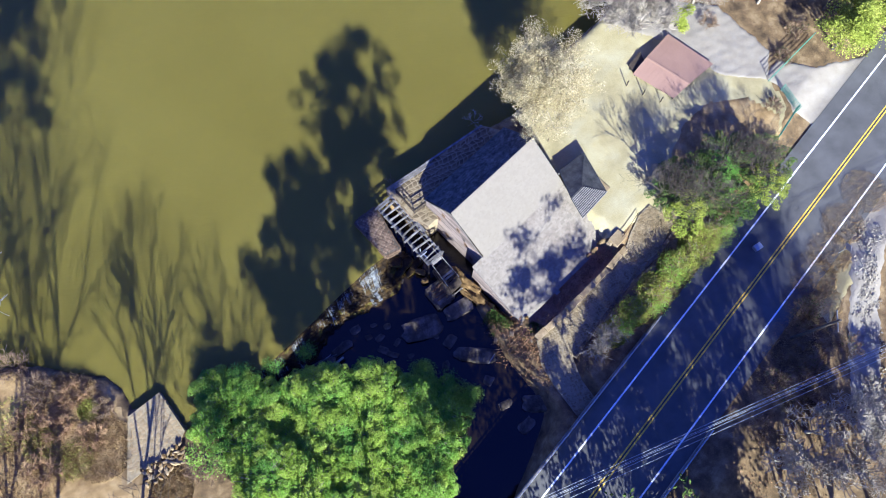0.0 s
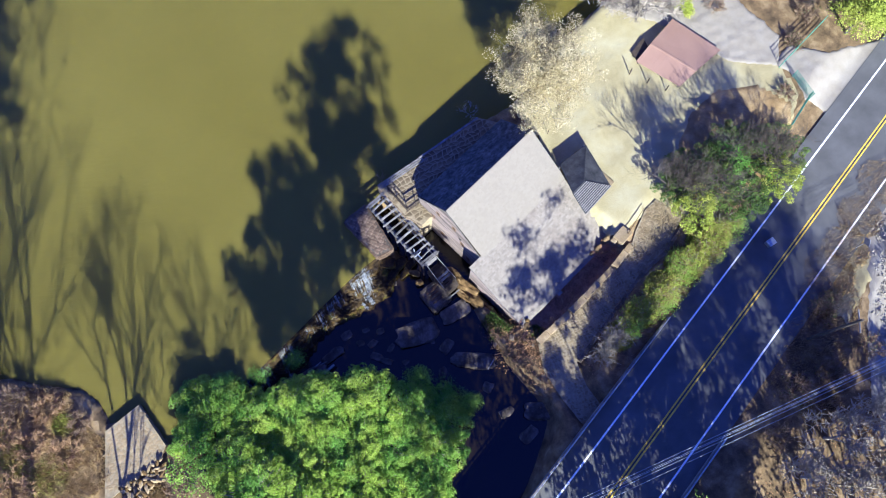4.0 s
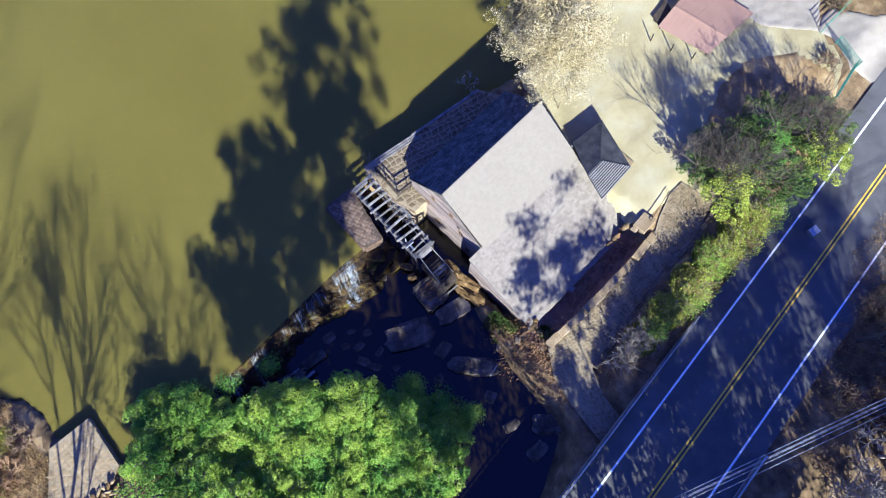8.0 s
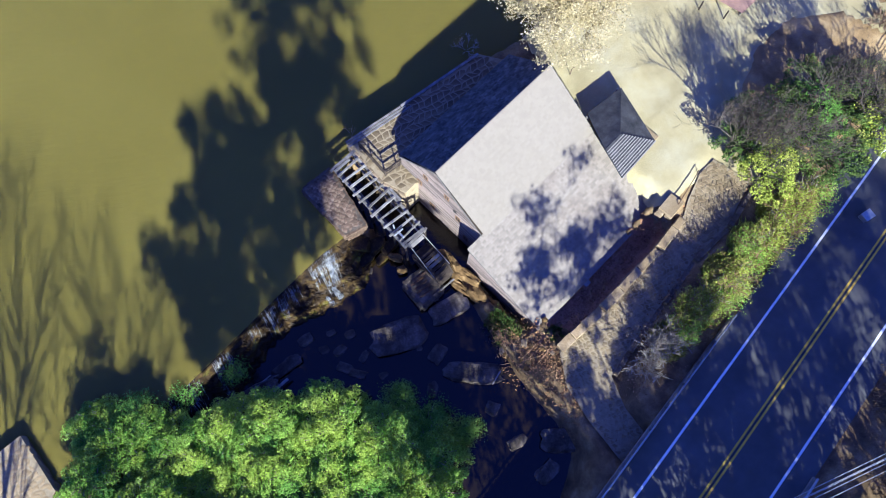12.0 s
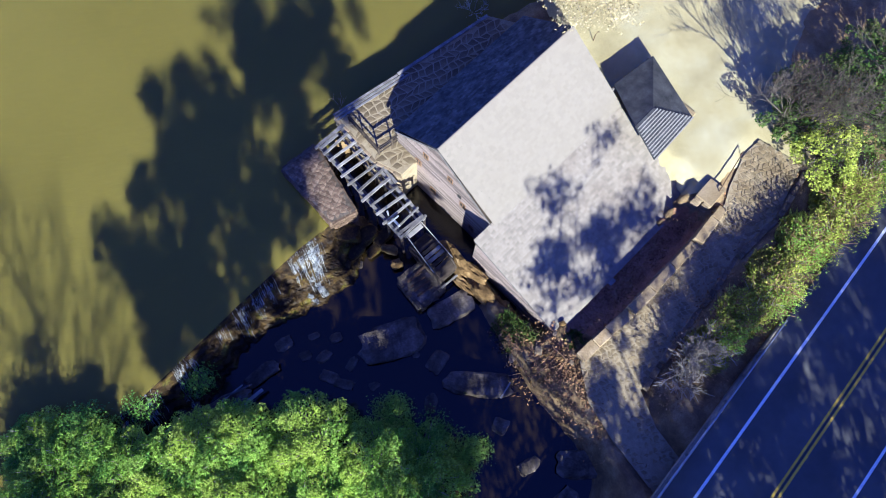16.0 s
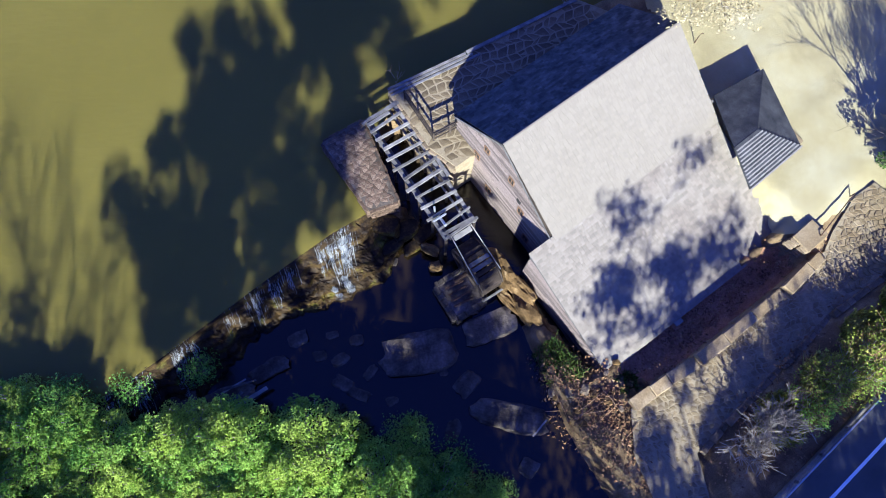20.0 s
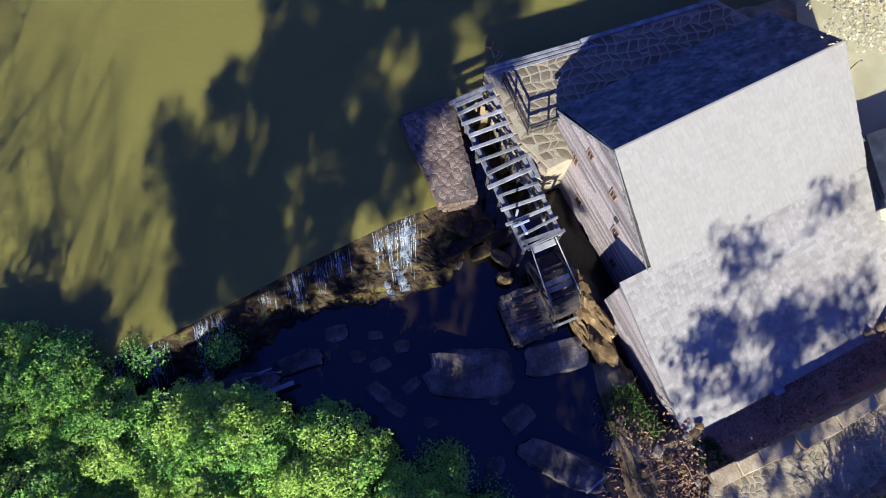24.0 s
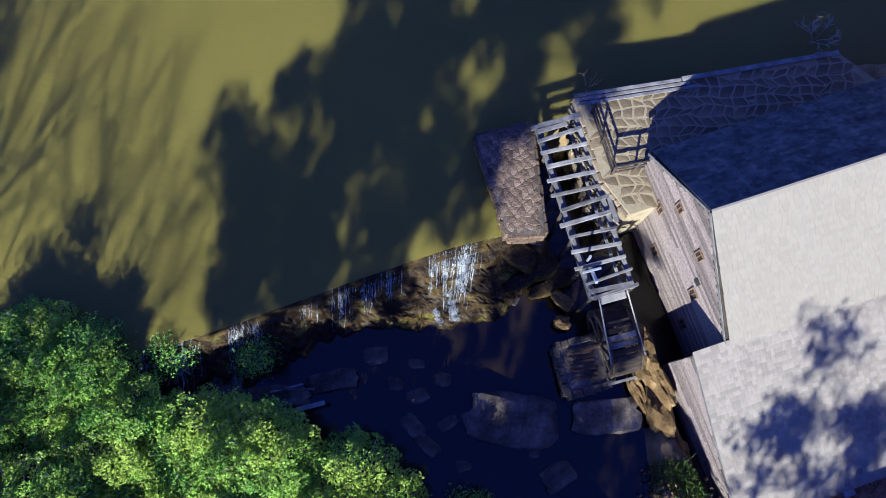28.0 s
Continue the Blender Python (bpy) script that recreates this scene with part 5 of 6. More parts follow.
# rubble and sticks on the bank below the mill
rnd = random.Random(19)
for k in range(46):
    x, y = 17.9 + rnd.gauss(0, 0.9), -22.3 + rnd.gauss(0, 1.1)
    if k > 30:
        x, y = 21.2 + rnd.gauss(0, 0.7), -21.6 + rnd.gauss(0, 0.6)
    s = rnd.uniform(0.16, 0.55)
    ob = solo("bank_stone", rock_bm(s * 1.3, s, s * 0.7, k + 200, 2, 0.3), M["ochre_rock"] if k % 3 else M["fieldstone"], "broken pale stone on the leafy creek bank", "rock", "broken stones on the bank")
    ob.matrix_world = pose(x, y, ground_z(x, y) + s * 0.15, 0, 0, rnd.uniform(0, 180))
for k in range(12):
    x, y, a, l = 18.3 + rnd.gauss(0, 1.1), -22.2 + rnd.gauss(0, 1.0), rnd.uniform(0, 3.14), rnd.uniform(0.8, 2.2)
    z = ground_z(x, y) + 0.2
    ob = solo("driftwood_stick", tube_bm([(x - l / 2 * math.cos(a), y - l / 2 * math.sin(a), z), (x + 0.05, y, z + 0.06), (x + l / 2 * math.cos(a), y + l / 2 * math.sin(a), z + 0.05)], [0.014, 0.02, 0.01], 5), M["tan_twig"],
              "bleached driftwood stick on the bank", "stick", "driftwood sticks")
ob = solo("sill_timber", beam_bm(mill_xy(-2.3, -6.6) + (-2.2,), mill_xy(-2.2, -12.6) + (-1.7,), 0.28, 0.22, 0.03, 4, 0.03), M["old_wood"], "long weathered sill timber leaning along the wing", "timber")
rnd = random.Random(61)
for k in range(16):
    x, y = rnd.uniform(-6.0, 1.8), 0
    y = -20.6 + 0.62 * x * 0.55 + rnd.uniform(-0.9, 0.7)
    a, l = radians(rnd.gauss(22, 22)), rnd.uniform(0.8, 2.4)
    z = -1.75 + rnd.uniform(0, 0.35)
    solo("dam_plank", beam_bm((x - l / 2 * math.cos(a), y - l / 2 * math.sin(a), z), (x + l / 2 * math.cos(a), y + l / 2 * math.sin(a), z + rnd.uniform(-0.15, 0.15)), rnd.uniform(0.08, 0.2), 0.07, 0.01, k, 0.012), M["white_wood"] if k % 3 else M["old_wood"],
         "bleached broken plank lodged below the dam", "plank", "planks below the dam")
ob = solo("pale_plank", beam_bm((16.4, -23.4, -2.2), (17.2, -22.6, -2.0), 0.1, 0.06), M["white_wood"], "short bleached plank at the water's edge", "plank")

# ---------------------------------------------------------------- shed
shed = thing("shed", "open shed with a faded red metal roof on timber posts", "shed")
SA, SB, SC, SD = (Vector((*p, 1.72)) for p in ((43.3, 7.0), (46.9, 2.4), (41.5, -0.7), (38.1, 3.0)))
RA, RB = SD.lerp(SA, 0.36) + Vector((0, 0, 0.4)), SC.lerp(SB, 0.36) + Vector((0, 0, 0.4))
for q in ([SA, SB, RB, RA], [RA, RB, SC, SD]):
    pan = part("roof", face_slab(q, 0.04), M["metal_red"], shed)
    nn = 10
    for k in range(nn + 1):
        a, b = q[0].lerp(q[1], k / nn), q[3].lerp(q[2], k / nn)
        part("seam", beam_bm(a + Vector((0, 0, 0.01)), b + Vector((0, 0, 0.01)), 0.03, 0.006, 0), M["metal_red"], pan)
part("ridge_cap", beam_bm(RA + Vector((0, 0, 0.03)), RB + Vector((0, 0, 0.03)), 0.22, 0.04), M["metal_red"], shed)
for p in (SA, SB, SC, SD, SA.lerp(SB, 0.5), SD.lerp(SC, 0.5)):
    q = p.lerp((SA + SC) / 2, 0.07)
    part("post", beam_bm((q.x, q.y, ground_z(q.x, q.y) - 0.1), (q.x, q.y, 1.7), 0.14, 0.14), M["old_wood"], shed)
# Dark sheet laid where the shed's shadow falls; no such part is known.
part("lean_to", face_slab([SD + Vector((-0.1, 1.2, -0.2)), SD + Vector((1.6, 2.6, -0.1)), SD + Vector((1.7, 1.3, 0.0)), SD + Vector((0.2, 0.1, -0.1))], 0.06), M["dark_wood"], shed, "dark sheet standing for the shed's shadow")
for k, (x, y) in enumerate([(37.2, 2.0), (38.6, 0.6), (40.2, -0.6)]):
    ob = thing("yard_post", "short dark wooden post in the pale yard", "post", "posts by the shed")
    part("shaft", beam_bm((x, y, 0.8), (x, y, 2.3), 0.1, 0.1), M["dark_wood"], ob)

# ---------------------------------------------------------------- gates, sign, box, rails, pole, wires
def gate(a, b, label):
    g = thing("steel_gate", label, "gate", "green gates")
    z = max(ground_z(*a), ground_z(*b))
    for k in range(5):
        part("bar", tube_bm([(*a, z + 0.25 + 0.22 * k), (*b, z + 0.25 + 0.22 * k)], 0.03, 6), M["green_paint"], g)
    for f in (0.0, 0.33, 0.66, 1.0):
        x, y = a[0] + (b[0] - a[0]) * f, a[1] + (b[1] - a[1]) * f
        part("upright", tube_bm([(x, y, z - 0.1 if f in (0, 1) else z + 0.2), (x, y, z + 1.2)], 0.045 if f in (0, 1) else 0.03, 6), M["green_paint"], g)


gate((52.3, -0.6), (58.5, 3.4), "long green tubular steel gate beside the drive")
gate((53.2, -1.9), (53.9, -4.7), "short green tubular steel gate standing open")
gate((54.1, -4.3), (50.9, -7.2), "green tubular steel fence panel by the olive trees")

sign = thing("road_sign", "dark-backed diamond road sign on a thin steel post", "road sign")
part("post", tube_bm([(53.0, -20.2, 0.0), (53.0, -20.2, 2.6)], 0.04), M["galv"], sign)
part("panel", box_bm(0.03, 0.75, 0.75, pose(53.0, -20.2, 2.25, 45, 0, 0) @ pose(0, 0, 0), 0.005), M["galv"], sign)

box = thing("utility_box", "small pale grey utility box on the verge", "utility box")
part("cabinet", box_bm(0.75, 0.6, 0.6, pose(45.1, -18.0, ground_z(45.1, -18.0) + 0.3, 0, 0, 20), 0.03), M["galv"], box)
part("lid", box_bm(0.82, 0.66, 0.05, pose(45.1, -18.0, ground_z(45.1, -18.0) + 0.62, 0, 0, 20), 0.01), M["galv"], box)


def guard_rail(o, s0, s1, label):
    g = thing("guard_rail", label, "guard rail")
    part("beam", join_bm(beam_bm(road_at(s0, o, 0.86), road_at(s1, o, 0.86), 0.1, 0.1, 0.02), beam_bm(road_at(s0, o, 0.7), road_at(s1, o, 0.7), 0.05, 0.1, 0.02)), M["galv"], g, "galvanised steel rail")
    part("kerb", beam_bm(road_at(s0, o - 0.05, 0.42), road_at(s1, o - 0.05, 0.42), 0.3, 0.34, 0.03), M["concrete"], g, "low concrete bridge kerb")
    s = s0 + 0.3
    while s < s1:
        part("post", box_bm(0.12, 0.1, 0.95, pose(*road_at(s, o + (0.1 if o < 0 else -0.1) * -1, 0.4), 0, 0, 37), 0.01), M["old_wood"], g)
        s += 1.9


guard_rail(-1.65, -40, 2.6, "low galvanised guard rail along the bridge")
guard_rail(8.25, -48, -3.0, "low galvanised guard rail on the far side of the bridge")

pole = thing("utility_pole", "brown wooden utility pole beside the road", "utility pole")
part("shaft", tube_bm([(45.3, -27.4, -0.2), (45.3, -27.4, 4), (45.3, -27.4, 9.2)], [0.16, 0.14, 0.11], 10), M["bark"], pole)
part("crossarm", beam_bm((45.0, -28.3, 8.7), (45.6, -26.5, 8.7), 0.1, 0.12), M["old_wood"], pole)
cables = thing("power_lines", "bundle of pale overhead cables crossing the road", "cables")
for k, (o, z) in enumerate([(0.0, 8.3), (-0.22, 8.25), (-0.34, 8.0), (-0.55, 7.9), (-0.95, 7.7)]):
    a, b = Vector((-22, -43.2 + o, z)), Vector((90, -22.6 + o, z))
    pts = [a.lerp(b, f / 24) - Vector((0, 0, 1.0 * (1 - (2 * f / 24 - 1) ** 2))) + Vector((0, 0, 0.6)) for f in range(25)]
    part("cable", tube_bm(pts, 0.014, 5), M["cable"], cables)

hook = thing("garden_hook", "small black iron hook standing on the lawn", "garden hook")
part("stem", tube_bm([(27.32, -2.65, 1.2), (27.32, -2.65, 2.0), (27.47, -2.55, 2.12), (27.60, -2.51, 2.0)], 0.03, 6), M["rust"], hook)
for x, y in ((24.67, -18.03),):
    ob = thing("eave_prop", "pale timber prop set under the mill's low eave", "prop")
    part("post", beam_bm((x, y, -1.6), (x, y, -0.95), 0.18, 0.18, 0.02), M["white_wood"], ob)
    part("pad", box_bm(0.5, 0.32, 0.1, pose(x, y, -0.92, 0, 0, 32), 0.02), M["white_wood"], ob)

# ---------------------------------------------------------------- west landing and log pile
LAND = [(-14.85, -19.95), (-12.85, -23.9), (-13.4, -25.0), (-17.3, -27.0), (-18.4, -27.6), (-17.9, -21.6)]
landing = thing("stone_landing", "pale flat stone landing pointing into the pond", "landing")
part("mortar_bed", poly_bm(LAND, 0.575, 2.0), M["mortar"], landing)
pave(landing, LAND, lambda x, y: 0.58, 0.42, 12, M["landing_stone"], "flagstone", 0.1, 200, gap=0.015)
rnd = random.Random(33)
for k in range(54):
    r, c = k // 11, k % 11
    x, y = -16.9 + 0.36 * c + 0.1 * r + rnd.uniform(-0.12, 0.12), -26.7 + 0.16 * c - 0.36 * r + rnd.uniform(-0.12, 0.12)
    a, l = rnd.uniform(0, 180), rnd.uniform(0.4, 0.8)
    ob = solo("split_log", rock_bm(l, rnd.uniform(0.24, 0.36), rnd.uniform(0.2, 0.3), k + 300, 1, 0.18), M["landing_stone"] if k % 3 else M["ochre_rock"], "split tan log in a loose pile", "log", "logs in the pile")
    ob.matrix_world = pose(x, y, max(0.5, ground_z(x, y)) + 0.12 + rnd.uniform(0, 0.22), rnd.uniform(-12, 12), rnd.uniform(-18, 18), a)

# ---------------------------------------------------------------- ground cover
drape("ground", [(-60, -14), (-29, -14.9), (-23.4, -16.8), (-19.5, -18.4), (-18.2, -21.6), (-18.8, -27.8), (-13, -27.4), (-12, -34), (-30, -40), (-60, -36)], 0.04, M["straw"], "straw-brown grass on the west bank", "grass")


def blades(name, spots, count, size, mat, label, category, seed, tall=1.0):
    """Tufts of upright blades round the spots (x, y, radius)."""
    rng = np.random.default_rng(seed)
    sp = np.array(spots)
    pick = rng.integers(0, len(sp), count)
    ang, rad = rng.uniform(0, 6.28, count), np.sqrt(rng.uniform(0, 1, count))
    x, y = sp[pick, 0] + sp[pick, 2] * rad * np.cos(ang), sp[pick, 1] + sp[pick, 2] * rad * np.sin(ang)
    z = land_height(x, y)
    h = size * rng.uniform(0.5, 1.3, count) * tall
    w = size * 0.09
    a2 = rng.uniform(0, 6.28, count)
    lean = rng.normal(0, 0.4, (count, 2)) * h[:, None]
    v = np.empty((count, 3, 3))
    v[:, 0] = np.stack([x - w * np.cos(a2), y - w * np.sin(a2), z - 0.03], 1)
    v[:, 1] = np.stack([x + w * np.cos(a2), y + w * np.sin(a2), z - 0.03], 1)
    v[:, 2] = np.stack([x + lean[:, 0], y + lean[:, 1], z + h], 1)
    me = raw_mesh(name, v.reshape(-1, 3), [(3 * i, 3 * i + 1, 3 * i + 2) for i in range(count)], mat)
    return tagged(new(name, me), label, category, kind="stuff")


blades("bank_grass", [(28.5, -23.4, 1.3), (31, -21.8, 1.4), (33.5, -20, 1.6), (36, -18.4, 1.7), (38.6, -16.8, 1.6), (40.5, -16.2, 1.2)], 16000, 0.5, M["reed"], "yellow-green grass and weeds on the road bank", "grass", 1)
blades("bank_grass", [(16.8, -20.3, 1.0), (18.6, -20.0, 0.8), (17.6, -19.2, 0.7), (21.4, -21.0, 0.6), (15.6, -19.9, 0.8)], 3000, 0.4, M["leaf_olive"], "mossy green tufts below the mill", "grass", 2)
blades("dry_grass", [(-24, -20, 4), (-20.5, -24, 3), (-27, -24, 4), (-14.5, -29, 2)], 26000, 0.32, M["straw"], "straw-coloured tufts on the west bank", "grass", 3)
blades("dry_grass", [(49.5, -22, 2.4), (48.5, -24.5, 2.8), (46, -28, 3), (44, -31, 3.5), (52, -20, 2.2), (54.5, -17.4, 2.2), (58, -14.5, 2.4)], 15000, 0.34, M["straw"], "dry yellow tufts on the far verge", "grass", 4)

blades("bank_grass", [(-28.5, -20, 2.5), (-26, -22.5, 1.6), (-23, -24.5, 1.8), (-21.5, -20.2, 1.0)], 5000, 0.35, M["reed"], "yellow-green tufts on the west bank", "grass", 6)

# fallen leaves, in drifts
rng_ = np.random.default_rng(9)
lp, lr = [], []
for k in range(540):
    if k >= 460:
        f = rng_.uniform(0, 1)
        x, y = 18.6 + 3.0 * f + rng_.normal(0, 0.6), -19.0 - 7.5 * f + rng_.normal(0, 0.6)
    elif k >= 420:
        f = rng_.uniform(0, 1)
        x, y = 21.5 + 9.5 * f + rng_.normal(0, 0.3), -20.9 + 6.3 * f + rng_.normal(0, 0.5)
    elif k % 3 == 0:
        x, y = rng_.uniform(36, 62), rng_.uniform(-44, -26)
    elif k % 3 == 1:
        x, y = rng_.uniform(24, 42), rng_.uniform(-26, -14)
    else:
        x, y = rng_.uniform(17, 33), rng_.uniform(-24, -15)
    lp.append((x, y, ground_z(x, y) + 0.03))
    lr.append(rng_.uniform(0.5, 1.4))
M["dead_leaf"] = material("dead_leaves", [(0.08, 0.045, 0.02), (0.2, 0.11, 0.05), (0.34, 0.22, 0.11)], 0.9, 0.9, 0, 8, island=0.5)
tagged(new("fallen_leaves", leaf_mesh("fallen_leaves", lp, lr, 17000, 0.16, M["dead_leaf"], rng_, 0.05)), "drifts of brown fallen leaves", "leaves", kind="stuff")

# ---------------------------------------------------------------- trees and shrubs in view
G = "green trees by the creek"
GL = "bright green leafy evergreen on the creek bank"
for k, (x, y, h, r) in enumerate([(-9.2, -21.6, 1.7, 2.6), (-5.6, -23.1, 0.2, 2.7), (-2.2, -23.1, 0.2, 2.7), (1.4, -22.9, 0.0, 2.7), (4.8, -24.0, 1.3, 2.8), (8.4, -25.4, 1.1, 2.7), (11.4, -27.2, 0.9, 2.6), (-7.4, -26.6, 1.7, 3.1), (-3.4, -26.2, 1.8, 3.2), (1.0, -26.2, 1.7, 3.2), (5.2, -27.8, 1.5, 3.2), (9.2, -29.6, 1.2, 3.0),
                                  (-5.6, -30.4, 1.5, 3.6), (-0.8, -30.2, 1.6, 3.6), (4.0, -31.6, 1.4, 3.6), (8.2, -33.4, 1.0, 3.2), (-3.2, -34.2, 1.2, 3.6), (2.0, -35.0, 1.1, 3.6), (-10.3, -20.6, 1.2, 1.8), (-7.2, -21.4, 1.0, 1.8), (-10.6, -24.0, 1.2, 1.9)]):
    vary = random.Random(900 + k)
    x, y, r = x + vary.uniform(-0.55, 0.55), y + vary.uniform(-0.45, 0.45), r * vary.uniform(0.84, 1.14)
    rise = 0.3 * min(1, max(0, (3 - x) / 12))
    x, y = 10.5 + (x - 10.5) * (1 - rise / 62), -30 + (y + 30) * (1 - rise / 62)
    foot = ground_z(x, y)
    h = max(0.35, foot + 1.1) + rise + vary.uniform(-0.15, 0.6) + 0.06 * max(0, y + 29)
    canopy_tree("evergreen_tree", GL, (x, y, foot), h - foot, r, 11 + k, (M["leaf_green"], M["leaf_fresh"], M["leaf_deep"]), int(34 * r * r), int(2800 * r * r), 0.125, M["pale_bark"], G)
# Except trees 0 and 3, leaf_deep puts their shade into the leaf colour.
for k, (x, y, z, h, r) in enumerate([(9.8, -23.0, -2.5, 2.0, 1.8), (12.0, -24.6, -2.5, 1.7, 1.5), (-4.4, -19.5, -1.5, 1.7, 1.3), (13.8, -26.0, -2.5, 2.0, 1.8), (-0.9, -18.8, -1.8, 1.5, 1.1), (-7.3, -19.9, -0.9, 2.2, 1.6)]):
    leafy_tree("evergreen_tree", "young green tree hanging over the creek", (x, y, z), h, r, 25 + k, M["leaf_green"] if k in (0, 3) else M["leaf_deep"], 3600 if k in (0, 3) else 2600 if k == 5 else 1300, 0.11, group=G, clump=0.6, kids=5, squash=0.45)
leafy_tree("budding_tree", "pale cream budding tree on the pond shore", (26.9, 1.3, 1.0), 8.6, 7.2, 14, M["leaf_pale"], 64000, 0.14, bark=M["pale_bark"], kids=6, clump=0.8)
for k, (x, y, h, r, m) in enumerate([(40.2, -10.9, 2.1, 3.6, "leaf_olive"), (44.3, -9.8, 2.4, 3.8, "leaf_olive"), (48.3, -9.8, 2.1, 2.8, "leaf_olive"), (38.0, -13.8, 2.9, 2.2, "leaf_yellowgreen"), (43.2, -13.4, 3.0, 2.6, "leaf_olive"),
                                     (46.8, -12.6, 3.6, 2.3, "leaf_yellowgreen"), (36.9, -11.6, 2.6, 1.7, "leaf_olive")]):
    canopy_tree("roadside_tree", "dense olive-green evergreen beside the road" if m == "leaf_olive" else "low yellow-green evergreen beside the road", (x, y, ground_z(x, y)), h, r, 20 + k, (M[m], M["leaf_yellowgreen"] if m != "leaf_olive" else M["leaf_deep"] if k % 2 else M["leaf_olive"]), int(12 * r * r), int(800 * r * r), 0.15, None, "evergreens by the road")
for k, (x, y, h, r) in enumerate([(60.5, 1.8, 6, 4.2), (65, 2.5, 6.5, 4.6), (70, 6, 7, 5), (61.5, 6.8, 7, 4), (66.5, 8.5, 8, 4.5)]):
    leafy_tree("roadside_tree", "sunlit yellow-green tree beyond the drive", (x, y, ground_z(x, y)), h, r, 120 + k, M["leaf_yellowgreen"], 11000, 0.2, group="trees beyond the drive", clump=0.8)
for k, (x, y, h) in enumerate([(41.6, -12.0, 6.4), (46.0, -11.0, 6.2), (36.6, -11.4, 6.0), (37.8, -12.2, 6.6), (39.0, -11.6, 5.6), (47.6, -9.6, 6.0), (44.2, -8.6, 6.4)]):
    bare_tree("bare_tree", "bare brown tree among the roadside evergreens", (x, y, ground_z(x, y)), h, 370 + k, M["bark"], 0.09, 4, 5, 0.5, group="bare trees by the road", least=0.008)
leafy_tree("conifer", "small bright green cedar behind the shed", (44.6, 8.0, 1.0), 4.2, 1.2, 31, M["leaf_yellowgreen"], 6000, 0.14, low=0.1, clump=0.45)
for k, (x, y, h, sd) in enumerate([(37.8, 10.5, 7, 1), (40.0, 8.4, 7, 2), (42.4, 9.6, 7.5, 3), (47.5, 10.6, 7, 4), (51, 11.0, 7.5, 5), (54.5, 9.0, 8, 6), (36.2, 13.2, 7, 7)]):
    bare_tree("bare_tree", "bare pale-grey winter tree behind the shed", (x, y, ground_z(x, y)), h, 300 + sd, M["pale_bark"], 0.16, 4, 6, 0.55, group="bare trees behind the shed", least=0.024)
for k, (x, y, h, sd) in enumerate([(43.6, -36.0, 5.2, 1), (48.0, -35.4, 5.2, 2), (40.4, -38.6, 5, 3), (46.6, -39.4, 5.4, 4), (52.4, -33.6, 3.8, 5), (42.8, -39.8, 5, 6), (50.6, -37.6, 4.4, 9)]):
    bare_tree("bare_tree", "bare pale twiggy tree beside the far verge", (x, y, ground_z(x, y)), h, 330 + sd, M["pale_bark"], 0.17, 4, 5, 0.66, group="bare trees past the road", least=0.028)
bare_tree("bare_tree", "bare white-barked limbs reaching over the pond", (-31.3, -9.2, ground_z(-31.3, -9.2)), 9, 352, M["white_wood"], 0.14, 3, 4, 0.5, (0.35, 0.55, 0.8), least=0.035)
bare_tree("bare_tree", "bare white-barked tree reaching over the pond", (-33.5, -14.6, 0.4), 11, 351, M["pale_bark"], 0.17, 4, 4, 0.5, (0.45, 0.5, 1))
for k, (x, y, w, h, sd) in enumerate([(-25.8, -17.2, 3.0, 2.0, 1), (-22.8, -18.6, 2.4, 1.4, 2), (-27, -20.3, 3.2, 2.0, 3), (-11.6, -27.8, 2.4, 1.6, 4), (-21.3, -22.8, 2.6, 1.3, 5), (-25.6, -25, 3, 1.8, 6), (-28.5, -14.6, 3.2, 2.4, 7), (-11.0, -25.6, 1.8, 1.3, 8),
                                     (-24.2, -21.4, 2.4, 1.5, 9), (-20, -20.4, 2.0, 1.1, 10)]):
    shrub("shrub", "bare tan-brown shrub on the straw-coloured bank", (x, y, ground_z(x, y)), w, h * 0.5, 400 + sd, M["tan_twig"] if k % 3 else M["twig"], None, 0, stems=16, depth=2, kids=5, group="bare shrubs on the bank", least=0.018)
rnd = random.Random(88)
for k in range(26):
    f = k / 25
    x, y = 26.6 + 14.8 * f + rnd.uniform(-0.4, 0.4), -24.5 + 9.0 * f + rnd.uniform(-0.4, 0.4)
    leafy = k % 4 != 0 and f > 0.15
    shrub("shrub", "yellow-green leafy shrub on the road bank" if leafy else "bare tan twiggy shrub on the road bank", (x, y, ground_z(x, y)), rnd.uniform(1.0, 1.6), rnd.uniform(1.4, 1.9) + 0.7 * f, 430 + k, M["tan_twig"] if leafy else M["pale_bark"],
          M["leaf_yellowgreen"] if k % 5 else M["leaf_green"], 1700 if leafy else 0, 0.12, stems=13, depth=2, kids=4, group="shrubs on the road bank")
